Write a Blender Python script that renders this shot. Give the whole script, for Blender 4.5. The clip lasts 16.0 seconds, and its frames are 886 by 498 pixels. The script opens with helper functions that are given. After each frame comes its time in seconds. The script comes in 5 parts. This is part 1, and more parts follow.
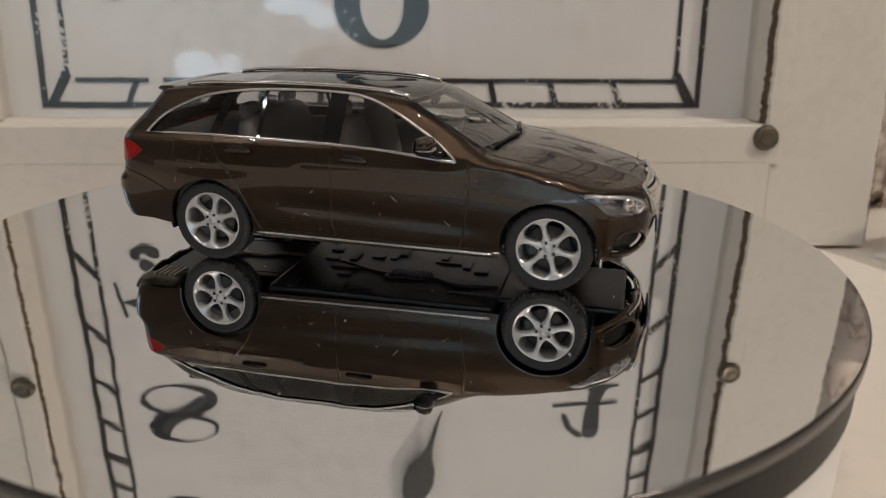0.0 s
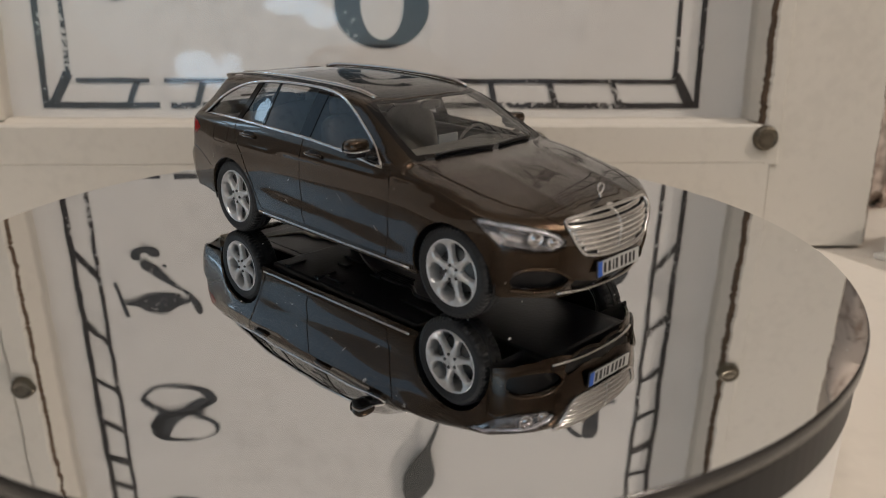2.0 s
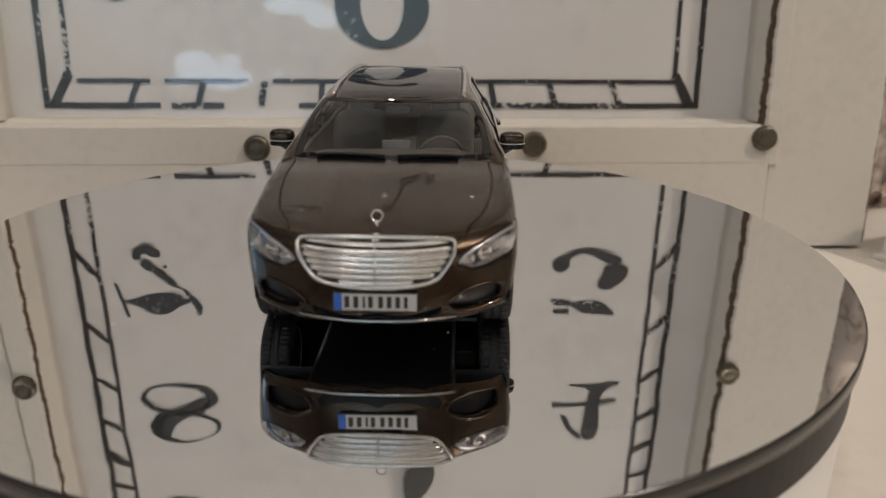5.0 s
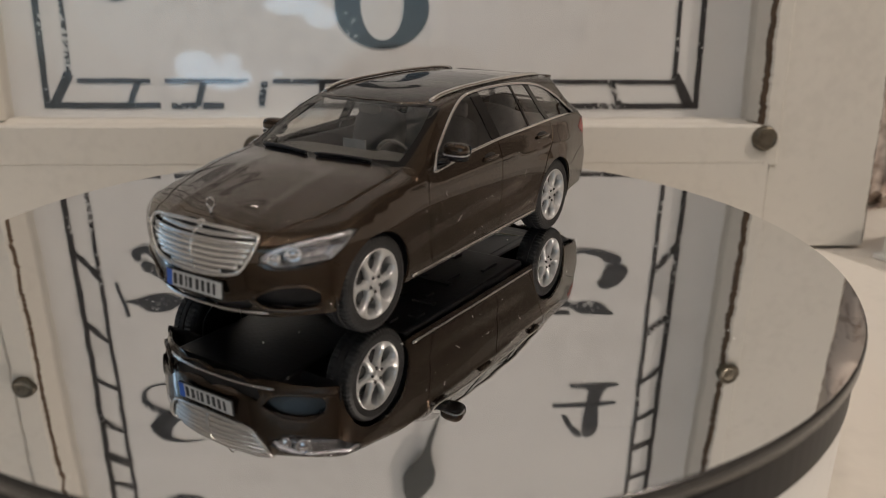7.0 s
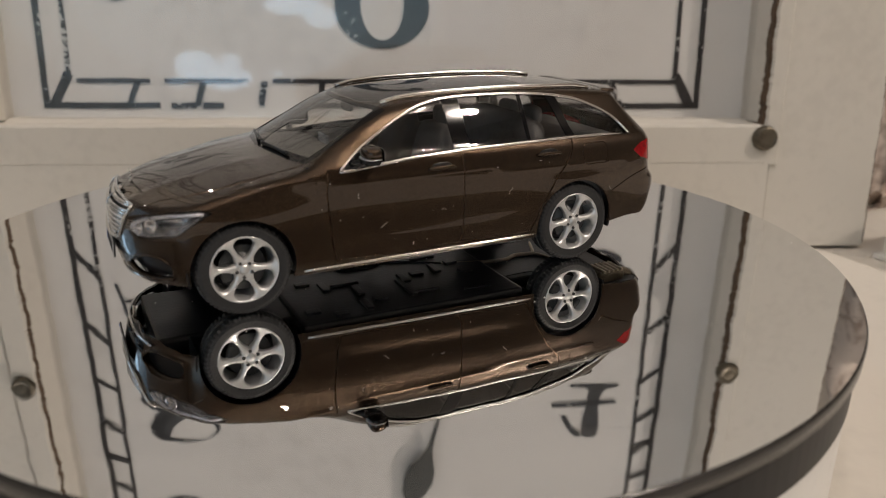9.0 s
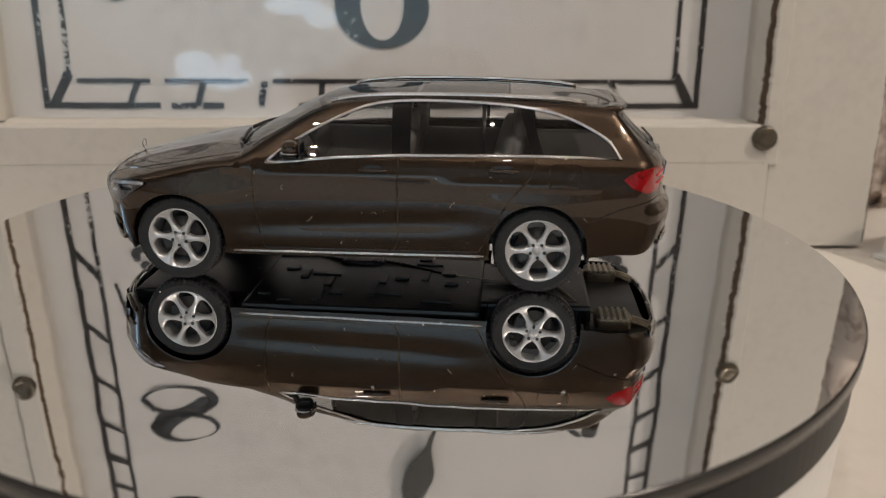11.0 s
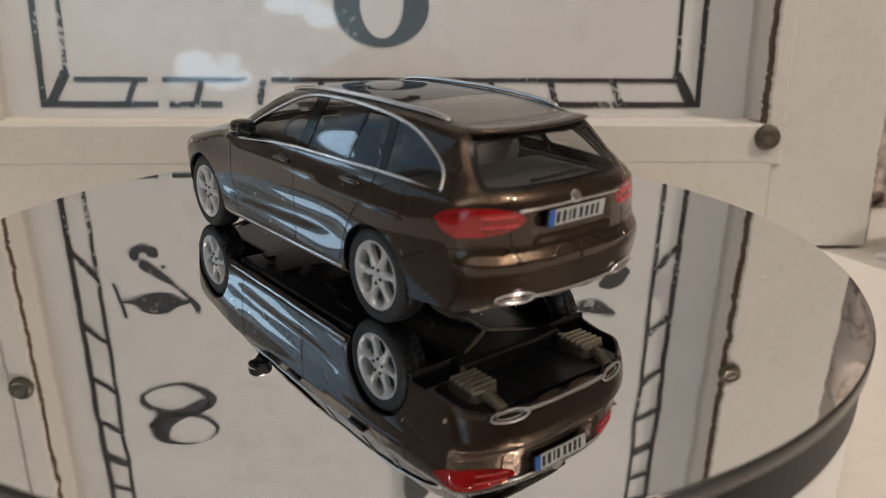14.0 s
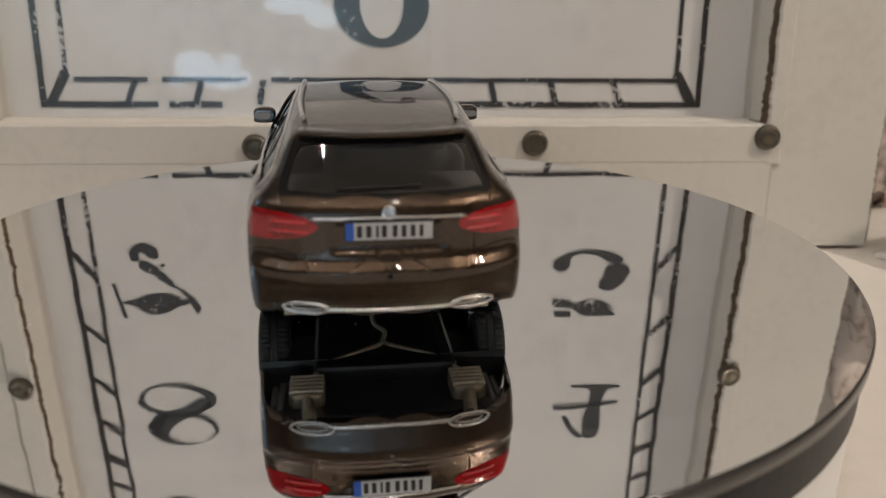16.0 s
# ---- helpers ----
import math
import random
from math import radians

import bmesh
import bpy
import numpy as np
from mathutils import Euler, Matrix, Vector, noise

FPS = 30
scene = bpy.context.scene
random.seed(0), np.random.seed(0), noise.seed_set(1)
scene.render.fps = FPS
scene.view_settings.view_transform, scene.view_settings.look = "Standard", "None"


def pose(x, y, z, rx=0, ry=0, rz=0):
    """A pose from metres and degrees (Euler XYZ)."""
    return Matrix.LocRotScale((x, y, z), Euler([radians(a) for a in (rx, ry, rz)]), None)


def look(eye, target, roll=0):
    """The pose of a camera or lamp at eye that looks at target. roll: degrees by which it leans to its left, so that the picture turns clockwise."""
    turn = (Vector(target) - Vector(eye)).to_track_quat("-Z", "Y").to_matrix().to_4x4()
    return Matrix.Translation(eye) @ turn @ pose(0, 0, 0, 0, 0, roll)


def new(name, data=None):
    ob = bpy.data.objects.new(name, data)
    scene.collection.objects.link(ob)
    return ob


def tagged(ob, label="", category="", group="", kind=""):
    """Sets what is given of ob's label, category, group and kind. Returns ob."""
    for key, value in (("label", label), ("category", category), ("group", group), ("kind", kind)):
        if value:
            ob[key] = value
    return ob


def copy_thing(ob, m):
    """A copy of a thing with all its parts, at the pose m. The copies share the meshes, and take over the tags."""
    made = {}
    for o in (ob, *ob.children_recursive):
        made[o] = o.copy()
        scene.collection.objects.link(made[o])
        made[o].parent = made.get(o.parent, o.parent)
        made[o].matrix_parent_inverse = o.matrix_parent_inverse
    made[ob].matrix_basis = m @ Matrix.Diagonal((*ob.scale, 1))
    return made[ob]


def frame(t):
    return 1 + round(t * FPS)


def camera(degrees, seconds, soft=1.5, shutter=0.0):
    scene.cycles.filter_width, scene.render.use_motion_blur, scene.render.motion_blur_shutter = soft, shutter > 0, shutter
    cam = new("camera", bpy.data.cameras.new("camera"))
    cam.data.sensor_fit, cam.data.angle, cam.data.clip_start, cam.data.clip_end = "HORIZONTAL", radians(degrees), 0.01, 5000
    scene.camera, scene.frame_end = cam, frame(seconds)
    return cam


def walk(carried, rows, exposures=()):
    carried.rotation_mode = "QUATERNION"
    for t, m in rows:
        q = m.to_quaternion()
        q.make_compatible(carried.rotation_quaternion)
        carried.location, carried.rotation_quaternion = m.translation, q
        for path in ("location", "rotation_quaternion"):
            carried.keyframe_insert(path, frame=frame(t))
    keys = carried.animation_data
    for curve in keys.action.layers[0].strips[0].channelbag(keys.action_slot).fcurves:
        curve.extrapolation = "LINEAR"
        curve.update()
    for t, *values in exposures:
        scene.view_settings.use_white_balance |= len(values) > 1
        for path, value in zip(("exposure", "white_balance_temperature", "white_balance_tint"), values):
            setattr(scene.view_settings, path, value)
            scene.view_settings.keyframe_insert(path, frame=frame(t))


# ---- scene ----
from mathutils.geometry import delaunay_2d_cdt

# ---------------------------------------------------------------- camera
cam = camera(58.04, 16.0, soft=1.0)
EYE = Vector((0.01163, -0.16001, 0.05469))
VIEW = Vector((0.0, math.cos(0.33246), -math.sin(0.33246)))


def eye(step):
    e = EYE + VIEW * step
    return look(e, e + VIEW, 0.579)


walk(cam, [(0.0, eye(0.0011)), (1.5, eye(0.0011)), (2.0, eye(0.0005)), (3.5, eye(0.0)), (6.5, eye(-0.0002)),
           (9.0, eye(0.0)), (11.5, eye(-0.0001)), (12.0, eye(0.0005)), (12.5, eye(0.0018)), (14.0, eye(0.0023)), (16.0, eye(0.0023))],
     exposures=[(0.0, 0.20), (3.5, 0.22), (4.2, 0.14), (9.0, 0.15), (11.5, 0.19), (13.0, 0.33), (15.0, 0.33), (16.0, 0.20)])
cam.data.dof.use_dof = True
cam.data.dof.focus_distance = 0.168
cam.data.dof.aperture_fstop = 23.0

# ---------------------------------------------------------------- light
world = bpy.data.worlds.new("world")
scene.world = world
world.use_nodes = True
sky = world.node_tree.nodes.new("ShaderNodeTexSky")
sky.sky_type, sky.sun_disc = "NISHITA", False
sky.sun_elevation, sky.sun_rotation = radians(9), radians(60)
world.node_tree.links.new(sky.outputs[0], world.node_tree.nodes["Background"].inputs[0])
world.node_tree.nodes["Background"].inputs[1].default_value = 0.05


def lamp(name, kind, power, colour, at, target, size, size_y=None):
    data = bpy.data.lights.new(name, kind)
    data.energy, data.color = power, colour
    if kind == "AREA":
        data.shape = "RECTANGLE" if size_y else "DISK"
        data.size = size
        if size_y:
            data.size_y = size_y
    ob = new(name, data)
    ob.matrix_world = look(at, target)
    return ob


WARM, AMBER, COOL, DAY = (1.0, 0.875, 0.775), (1.0, 0.845, 0.70), (0.96, 0.97, 1.0), (0.55, 0.78, 1.0)
for sx, sy, p in ((-1.15, -0.75, 2.4), (1.15, -0.50, 1.0), (1.0, -1.05, 0.8), (0.55, -1.10, 0.7), (0.0, -1.10, 1.2), (-0.55, -1.10, 1.4), (-0.30, -0.50, 1.3), (0.20, -0.55, 1.1)):
    lamp("ceiling_spot_light", "AREA", p, AMBER if sx > 0.9 else COOL if sx < -0.9 else WARM, (sx, sy, 1.52), (sx * 0.4, sy * 0.2, 0), 0.028)
lamp("ceiling_spot_light", "AREA", 11.5, (1.0, 0.87, 0.755), (1.30, -0.50, 1.48), (-0.05, 0.08, 0.04), 0.05)
for k, (y, z, w, h, p) in enumerate(((0.48, 0.80, 0.66, 0.84, 0.5), (0.66, 0.62, 0.14, 0.30, 0.42), (0.42, 0.46, 0.05, 0.16, 0.04))):
    lamp("west_window_daylight", "AREA", p, DAY, (-1.595 + 0.0006 * k, y, z), (0, y, z), w, h)
# added stacked blue ellipses by the south wall, to veil the clock glass
for k, (w, h, p) in enumerate(((1.75, 1.0, 0.50), (1.35, 0.78, 0.42), (1.0, 0.58, 0.30), (0.7, 0.42, 0.16))):
    lamp("added_veil_light", "AREA", p, DAY, (-0.30, -1.597 + 0.0006 * k, 0.20), (-0.30, 0, 0.20), w, h).data.shape = "ELLIPSE"
for x, z, w, h, p in ((-0.382, 0.039, 0.10, 0.070, 0.050), (-0.312, 0.009, 0.12, 0.055, 0.045), (-0.302, 0.049, 0.05, 0.040, 0.012), (-0.193, 0.023, 0.025, 0.016, 0.002), (-0.427, 0.001, 0.05, 0.03, 0.006),
                      (-0.147, 0.179, 0.14, 0.040, 0.040), (-0.082, 0.153, 0.08, 0.050, 0.024), (-0.222, -0.082, 0.11, 0.024, 0.010)):
    lamp("south_window_daylight", "AREA", p * 0.75, DAY, (x, -1.595, z), (x, 0, z), w, h).data.shape = "ELLIPSE"

# ---------------------------------------------------------------- materials


def material(name, colour, rough=0.5, metal=0.0, vary=0.12, scale=60.0, bump=0.0, bump_scale=300.0, coat=0.0, second=None, spec=0.5):
    m = bpy.data.materials.new(name)
    m.use_nodes = True
    nt = m.node_tree
    b = nt.nodes["Principled BSDF"]
    b.inputs["Roughness"].default_value, b.inputs["Metallic"].default_value = rough, metal
    b.inputs["Coat Weight"].default_value, b.inputs["Coat Roughness"].default_value = coat, 0.02
    b.inputs["Specular IOR Level"].default_value = spec
    tc = nt.nodes.new("ShaderNodeTexCoord")
    n1, n2 = nt.nodes.new("ShaderNodeTexNoise"), nt.nodes.new("ShaderNodeTexNoise")
    n1.inputs["Scale"].default_value, n2.inputs["Scale"].default_value = scale, scale * 7
    n1.inputs["Detail"].default_value = 6
    add = nt.nodes.new("ShaderNodeMath")
    add.operation = "ADD"
    ramp = nt.nodes.new("ShaderNodeValToRGB")
    dark = second or tuple(c * (1 - 2 * vary) for c in colour)
    ramp.color_ramp.elements[0].position, ramp.color_ramp.elements[1].position = 0.7, 1.0
    ramp.color_ramp.elements[0].color, ramp.color_ramp.elements[1].color = (*dark, 1), (*colour, 1)
    for n in (n1, n2):
        nt.links.new(tc.outputs["Object"], n.inputs["Vector"])
    nt.links.new(n1.outputs["Fac"], add.inputs[0])
    nt.links.new(n2.outputs["Fac"], add.inputs[1])
    nt.links.new(add.outputs[0], ramp.inputs[0])
    nt.links.new(ramp.outputs[0], b.inputs["Base Color"])
    if bump:
        n3, bp = nt.nodes.new("ShaderNodeTexNoise"), nt.nodes.new("ShaderNodeBump")
        n3.inputs["Scale"].default_value, bp.inputs["Strength"].default_value = bump_scale, bump
        bp.inputs["Distance"].default_value = 0.0005
        nt.links.new(tc.outputs["Object"], n3.inputs["Vector"])
        nt.links.new(n3.outputs["Fac"], bp.inputs["Height"])
        nt.links.new(bp.outputs[0], b.inputs["Normal"])
    return m


def glass(name, tint, base=0.055):
    """A thin clear sheet: tinted see-through with a mirror gloss that grows at grazing angles."""
    m = bpy.data.materials.new(name)
    m.use_nodes = True
    nt = m.node_tree
    nt.nodes.remove(nt.nodes["Principled BSDF"])
    out = nt.nodes["Material Output"]
    tr, gl, mix, lw = nt.nodes.new("ShaderNodeBsdfTransparent"), nt.nodes.new("ShaderNodeBsdfGlossy"), nt.nodes.new("ShaderNodeMixShader"), nt.nodes.new("ShaderNodeLayerWeight")
    lw.inputs[0].default_value = 0.5
    pw, mad = nt.nodes.new("ShaderNodeMath"), nt.nodes.new("ShaderNodeMath")
    pw.operation, pw.inputs[1].default_value = "POWER", 4.0
    mad.operation, mad.inputs[1].default_value, mad.inputs[2].default_value = "MULTIPLY_ADD", 0.9, base
    tr.inputs[0].default_value = (*tint, 1)
    gl.inputs["Roughness"].default_value = 0.01
    nt.links.new(lw.outputs["Facing"], pw.inputs[0])
    nt.links.new(pw.outputs[0], mad.inputs[0])
    nt.links.new(mad.outputs[0], mix.inputs[0])
    nt.links.new(tr.outputs[0], mix.inputs[1])
    nt.links.new(gl.outputs[0], mix.inputs[2])
    nt.links.new(mix.outputs[0], out.inputs["Surface"])
    return m


def worn_print(name, ink, gone, fine=700, broad=45):
    """Black print that has flaked off in specks: bare where the noise is high."""
    m = material(name, ink, 0.45, vary=0.2, scale=150)
    nt = m.node_tree
    out, b = nt.nodes["Material Output"], nt.nodes["Principled BSDF"]
    tc, n1, n2 = nt.nodes.new("ShaderNodeTexCoord"), nt.nodes.new("ShaderNodeTexNoise"), nt.nodes.new("ShaderNodeTexNoise")
    n1.inputs["Scale"].default_value, n1.inputs["Detail"].default_value = fine, 3
    n2.inputs["Scale"].default_value = broad
    add, gt = nt.nodes.new("ShaderNodeMath"), nt.nodes.new("ShaderNodeMath")
    gt.operation, gt.inputs[1].default_value = "GREATER_THAN", gone
    tr, mix = nt.nodes.new("ShaderNodeBsdfTransparent"), nt.nodes.new("ShaderNodeMixShader")
    for n in (n1, n2):
        nt.links.new(tc.outputs["Object"], n.inputs["Vector"])
    nt.links.new(n1.outputs["Fac"], add.inputs[0])
    nt.links.new(n2.outputs["Fac"], add.inputs[1])
    nt.links.new(add.outputs[0], gt.inputs[0])
    nt.links.new(gt.outputs[0], mix.inputs[0])
    nt.links.new(b.outputs[0], mix.inputs[1])
    nt.links.new(tr.outputs[0], mix.inputs[2])
    nt.links.new(mix.outputs[0], out.inputs["Surface"])
    return m


M_WALL = material("painted_wall", (0.30, 0.27, 0.24), 0.8, vary=0.05, scale=3, bump=0.2)
M_TABLE = material("white_table", (0.76, 0.72, 0.66), 0.55, vary=0.03, scale=20, bump=0.1)
M_FRAME = material("distressed_white_paint", (0.635, 0.605, 0.550), 0.6, vary=0.03, scale=35, bump=0.25, bump_scale=160)
M_BARE = material("bare_brown_wood", (0.11, 0.070, 0.042), 0.75, vary=0.3, scale=300, bump=0.5)
M_PAPER = material("clock_paper", (0.79, 0.775, 0.755), 0.7, vary=0.05, scale=18)
M_PRINT = worn_print("worn_black_print", (0.035, 0.033, 0.035), 1.20)
M_NUMERAL = worn_print("flaked_numeral_print", (0.036, 0.042, 0.050), 1.23, 420, 38)
M_PANE = glass("clock_glass", (0.97, 0.97, 0.97))
M_STUD = material("dull_steel_stud", (0.16, 0.14, 0.11), 0.38, 0.9, vary=0.25, scale=250, bump=0.3)
M_HAND = material("dark_grey_hand", (0.05, 0.055, 0.055), 0.5)
M_BLACK = material("black_plastic", (0.010, 0.010, 0.011), 0.42, vary=0.15, scale=200, spec=0.25)
M_WHITE = material("white_plastic", (0.78, 0.76, 0.72), 0.4, vary=0.02, scale=60)
M_EDGE = material("dark_glass_edge", (0.030, 0.028, 0.026), 0.22, vary=0.1, scale=100)
M_CLOTH = material("cream_cloth", (0.70, 0.61, 0.54), 0.8, second=(0.34, 0.26, 0.21), scale=26, bump=0.4, bump_scale=600)
M_MIRROR = material("mirror_glass", (0.86, 0.87, 0.875), 0.004, 1.0, vary=0.01, scale=20, bump=1.0, bump_scale=65)
M_MIRROR.node_tree.nodes["Bump"].inputs["Distance"].default_value = 0.000035

# ---------------------------------------------------------------- building helpers


def part(name, bm, mat, parent=None, label="", smooth=False):
    me = bpy.data.meshes.new(name)
    bm.to_mesh(me)
    bm.free()
    me.materials.append(mat)
    if smooth:
        me.shade_smooth()
    ob = new(name, me)
    if parent:
        ob.parent = parent
    if label:
        ob["label"] = label
    return ob


def box(bm, x0, x1, y0, y1, z0, z1, bevel=0.0):
    r = bmesh.ops.create_cube(bm, size=1.0, matrix=Matrix.Translation(((x0 + x1) / 2, (y0 + y1) / 2, (z0 + z1) / 2)) @ Matrix.Diagonal((x1 - x0, y1 - y0, z1 - z0, 1)))
    if bevel:
        es = list({e for v in r["verts"] for e in v.link_edges})
        bmesh.ops.bevel(bm, geom=es, offset=bevel, segments=2, affect="EDGES", profile=0.6)
    return bm


def lathe(bm, prof, n=96, m=Matrix()):
    """Turns a profile of (radius, height) about z."""
    rings = []
    for r, z in prof:
        if r < 1e-9:
            rings.append([bm.verts.new(m @ Vector((0, 0, z)))])
        else:
            rings.append([bm.verts.new(m @ Vector((r * math.cos(2 * math.pi * i / n), r * math.sin(2 * math.pi * i / n), z))) for i in range(n)])
    for a, b in zip(rings, rings[1:]):
        for i in range(n):
            j = (i + 1) % n
            if len(a) == 1 and len(b) > 1:
                bm.faces.new((a[0], b[j], b[i]))
            elif len(b) == 1 and len(a) > 1:
                bm.faces.new((a[i], a[j], b[0]))
            elif len(a) > 1:
                bm.faces.new((a[i], a[j], b[j], b[i]))
    return bm


def inside(p, poly):
    hit, n = False, len(poly)
    for i in range(n):
        (x0, y0), (x1, y1) = poly[i], poly[i - 1]
        if (y0 > p[1]) != (y1 > p[1]) and p[0] < (x1 - x0) * (p[1] - y0) / (y1 - y0) + x0:
            hit = not hit
    return hit


def flat(bm, outer, holes=(), m=Matrix(), depth=0.0003):
    """A thin solid cut to a flat outline, with holes, in the local x z plane; its front faces -y."""
    pts, edges = [], []
    for loop in (outer, *holes):
        k = len(pts)
        pts += [Vector(p) for p in loop]
        edges += [(k + i, k + (i + 1) % len(loop)) for i in range(len(loop))]
    vs, _, fs, *_ = delaunay_2d_cdt(pts, edges, [], 0, 1e-9)
    bv = [bm.verts.new(m @ Vector((v.x, 0, v.y))) for v in vs]
    bk = [bm.verts.new(m @ Vector((v.x, -depth, v.y))) for v in vs]
    count = {}
    for f in fs:
        c = (sum(vs[i].x for i in f) / 3, sum(vs[i].y for i in f) / 3)
        if inside(c, outer) and not any(inside(c, h) for h in holes):
            bm.faces.new([bk[i] for i in f])
            for a, b in zip(f, f[1:] + f[:1]):
                count[(a, b)] = 1
    for a, b in count:
        if (b, a) not in count:
            bm.faces.new((bk[b], bk[a], bv[a], bv[b]))
    for v in [v for v in bm.verts if not v.link_faces]:
        bm.verts.remove(v)
    return bm


def ellipse(cx, cy, rx, ry, n=40, turn=0.0):
    c, s = math.cos(turn), math.sin(turn)
    return [(cx + rx * math.cos(a) * c - ry * math.sin(a) * s, cy + rx * math.cos(a) * s + ry * math.sin(a) * c) for a in (2 * math.pi * i / n for i in range(n))]


# ---------------------------------------------------------------- room
Z_TABLE = -0.0420


def room():
    X0, X1, Y0, Y1, Z0, Z1 = -1.6, 1.6, -1.6, 0.9, -0.9, 1.55
    t = 0.12
    for name, b in (("floor", (X0, X1, Y0, Y1, Z0 - t, Z0)), ("ceiling", (X0, X1, Y0, Y1, Z1, Z1 + t)),
                    ("wall_north", (X0 - t, X1 + t, Y1, Y1 + t, Z0, Z1)), ("wall_east", (X1, X1 + t, Y0, Y1, Z0, Z1))):
        tagged(part(name, box(bmesh.new(), *b), M_TABLE if name == "ceiling" else M_WALL), "plain warm painted room surface", "wall", kind="structure")
    def pierced(name, spans, opening, make):
        """A wall of four blocks round one window opening."""
        bm = bmesh.new()
        (a0, a1), (o0, o1, z0, z1) = spans, opening
        for q in ((a0, o0, Z0, Z1), (o1, a1, Z0, Z1), (o0, o1, Z0, z0), (o0, o1, z1, Z1)):
            box(bm, *make(*q))
        return tagged(part(name, bm, M_WALL), "plain warm grey wall with a window opening", "wall", kind="structure")

    pierced("wall_south", (X0 - t, X1 + t), (-0.90, 0.22, -0.12, 0.56), lambda a, b, c, d: (a, b, Y0 - t, Y0, c, d))
    pierced("wall_west", (Y0, Y1), (0.12, 0.84, 0.36, 1.24), lambda a, b, c, d: (X0 - t, X0, a, b, c, d))
    bm = bmesh.new()
    for a0, a1, c0, c1 in ((-0.90, -0.87, -0.12, 0.56), (0.19, 0.22, -0.12, 0.56), (-0.87, 0.19, -0.12, -0.10), (-0.87, 0.19, 0.54, 0.56)):
        box(bm, a0, a1, Y0 - 0.08, Y0 - 0.01, c0, c1, 0.003)
    frame2 = bmesh.new()
    for a0, a1, c0, c1 in ((0.12, 0.15, 0.36, 1.24), (0.81, 0.84, 0.36, 1.24), (0.15, 0.81, 0.36, 0.38), (0.15, 0.81, 1.22, 1.24)):
        box(frame2, X0 - 0.08, X0 - 0.01, a0, a1, c0, c1, 0.003)
    tagged(part("window_2", frame2, M_FRAME), "white painted window frame in the side wall", "window", kind="structure")
    tagged(part("window_1", bm, M_FRAME), "white painted window frame in the wall", "window", kind="structure")


def table():
    ob = part("table", box(bmesh.new(), -1.1, 1.1, -0.75, 0.62, Z_TABLE - 0.03, Z_TABLE, 0.003), M_TABLE)
    for x in (-1.05, 1.05):
        for y in (-0.7, 0.56):
            part("leg", box(bmesh.new(), x - 0.03, x + 0.03, y - 0.03, y + 0.03, -0.9, Z_TABLE - 0.03, 0.003), M_TABLE, ob)
    return tagged(ob, "white painted table under the turntable and the clock", "table")


# ---------------------------------------------------------------- clock
CX, CS, HX, HS = -0.01235, 0.2095, 0.1189, 0.2012
CLOCK_POSE = Matrix.Translation((0, 0.13291, -0.00055)) @ pose(0, 0, 0, 0, 0, 3.391) @ pose(0, 0, 0, -3.356)


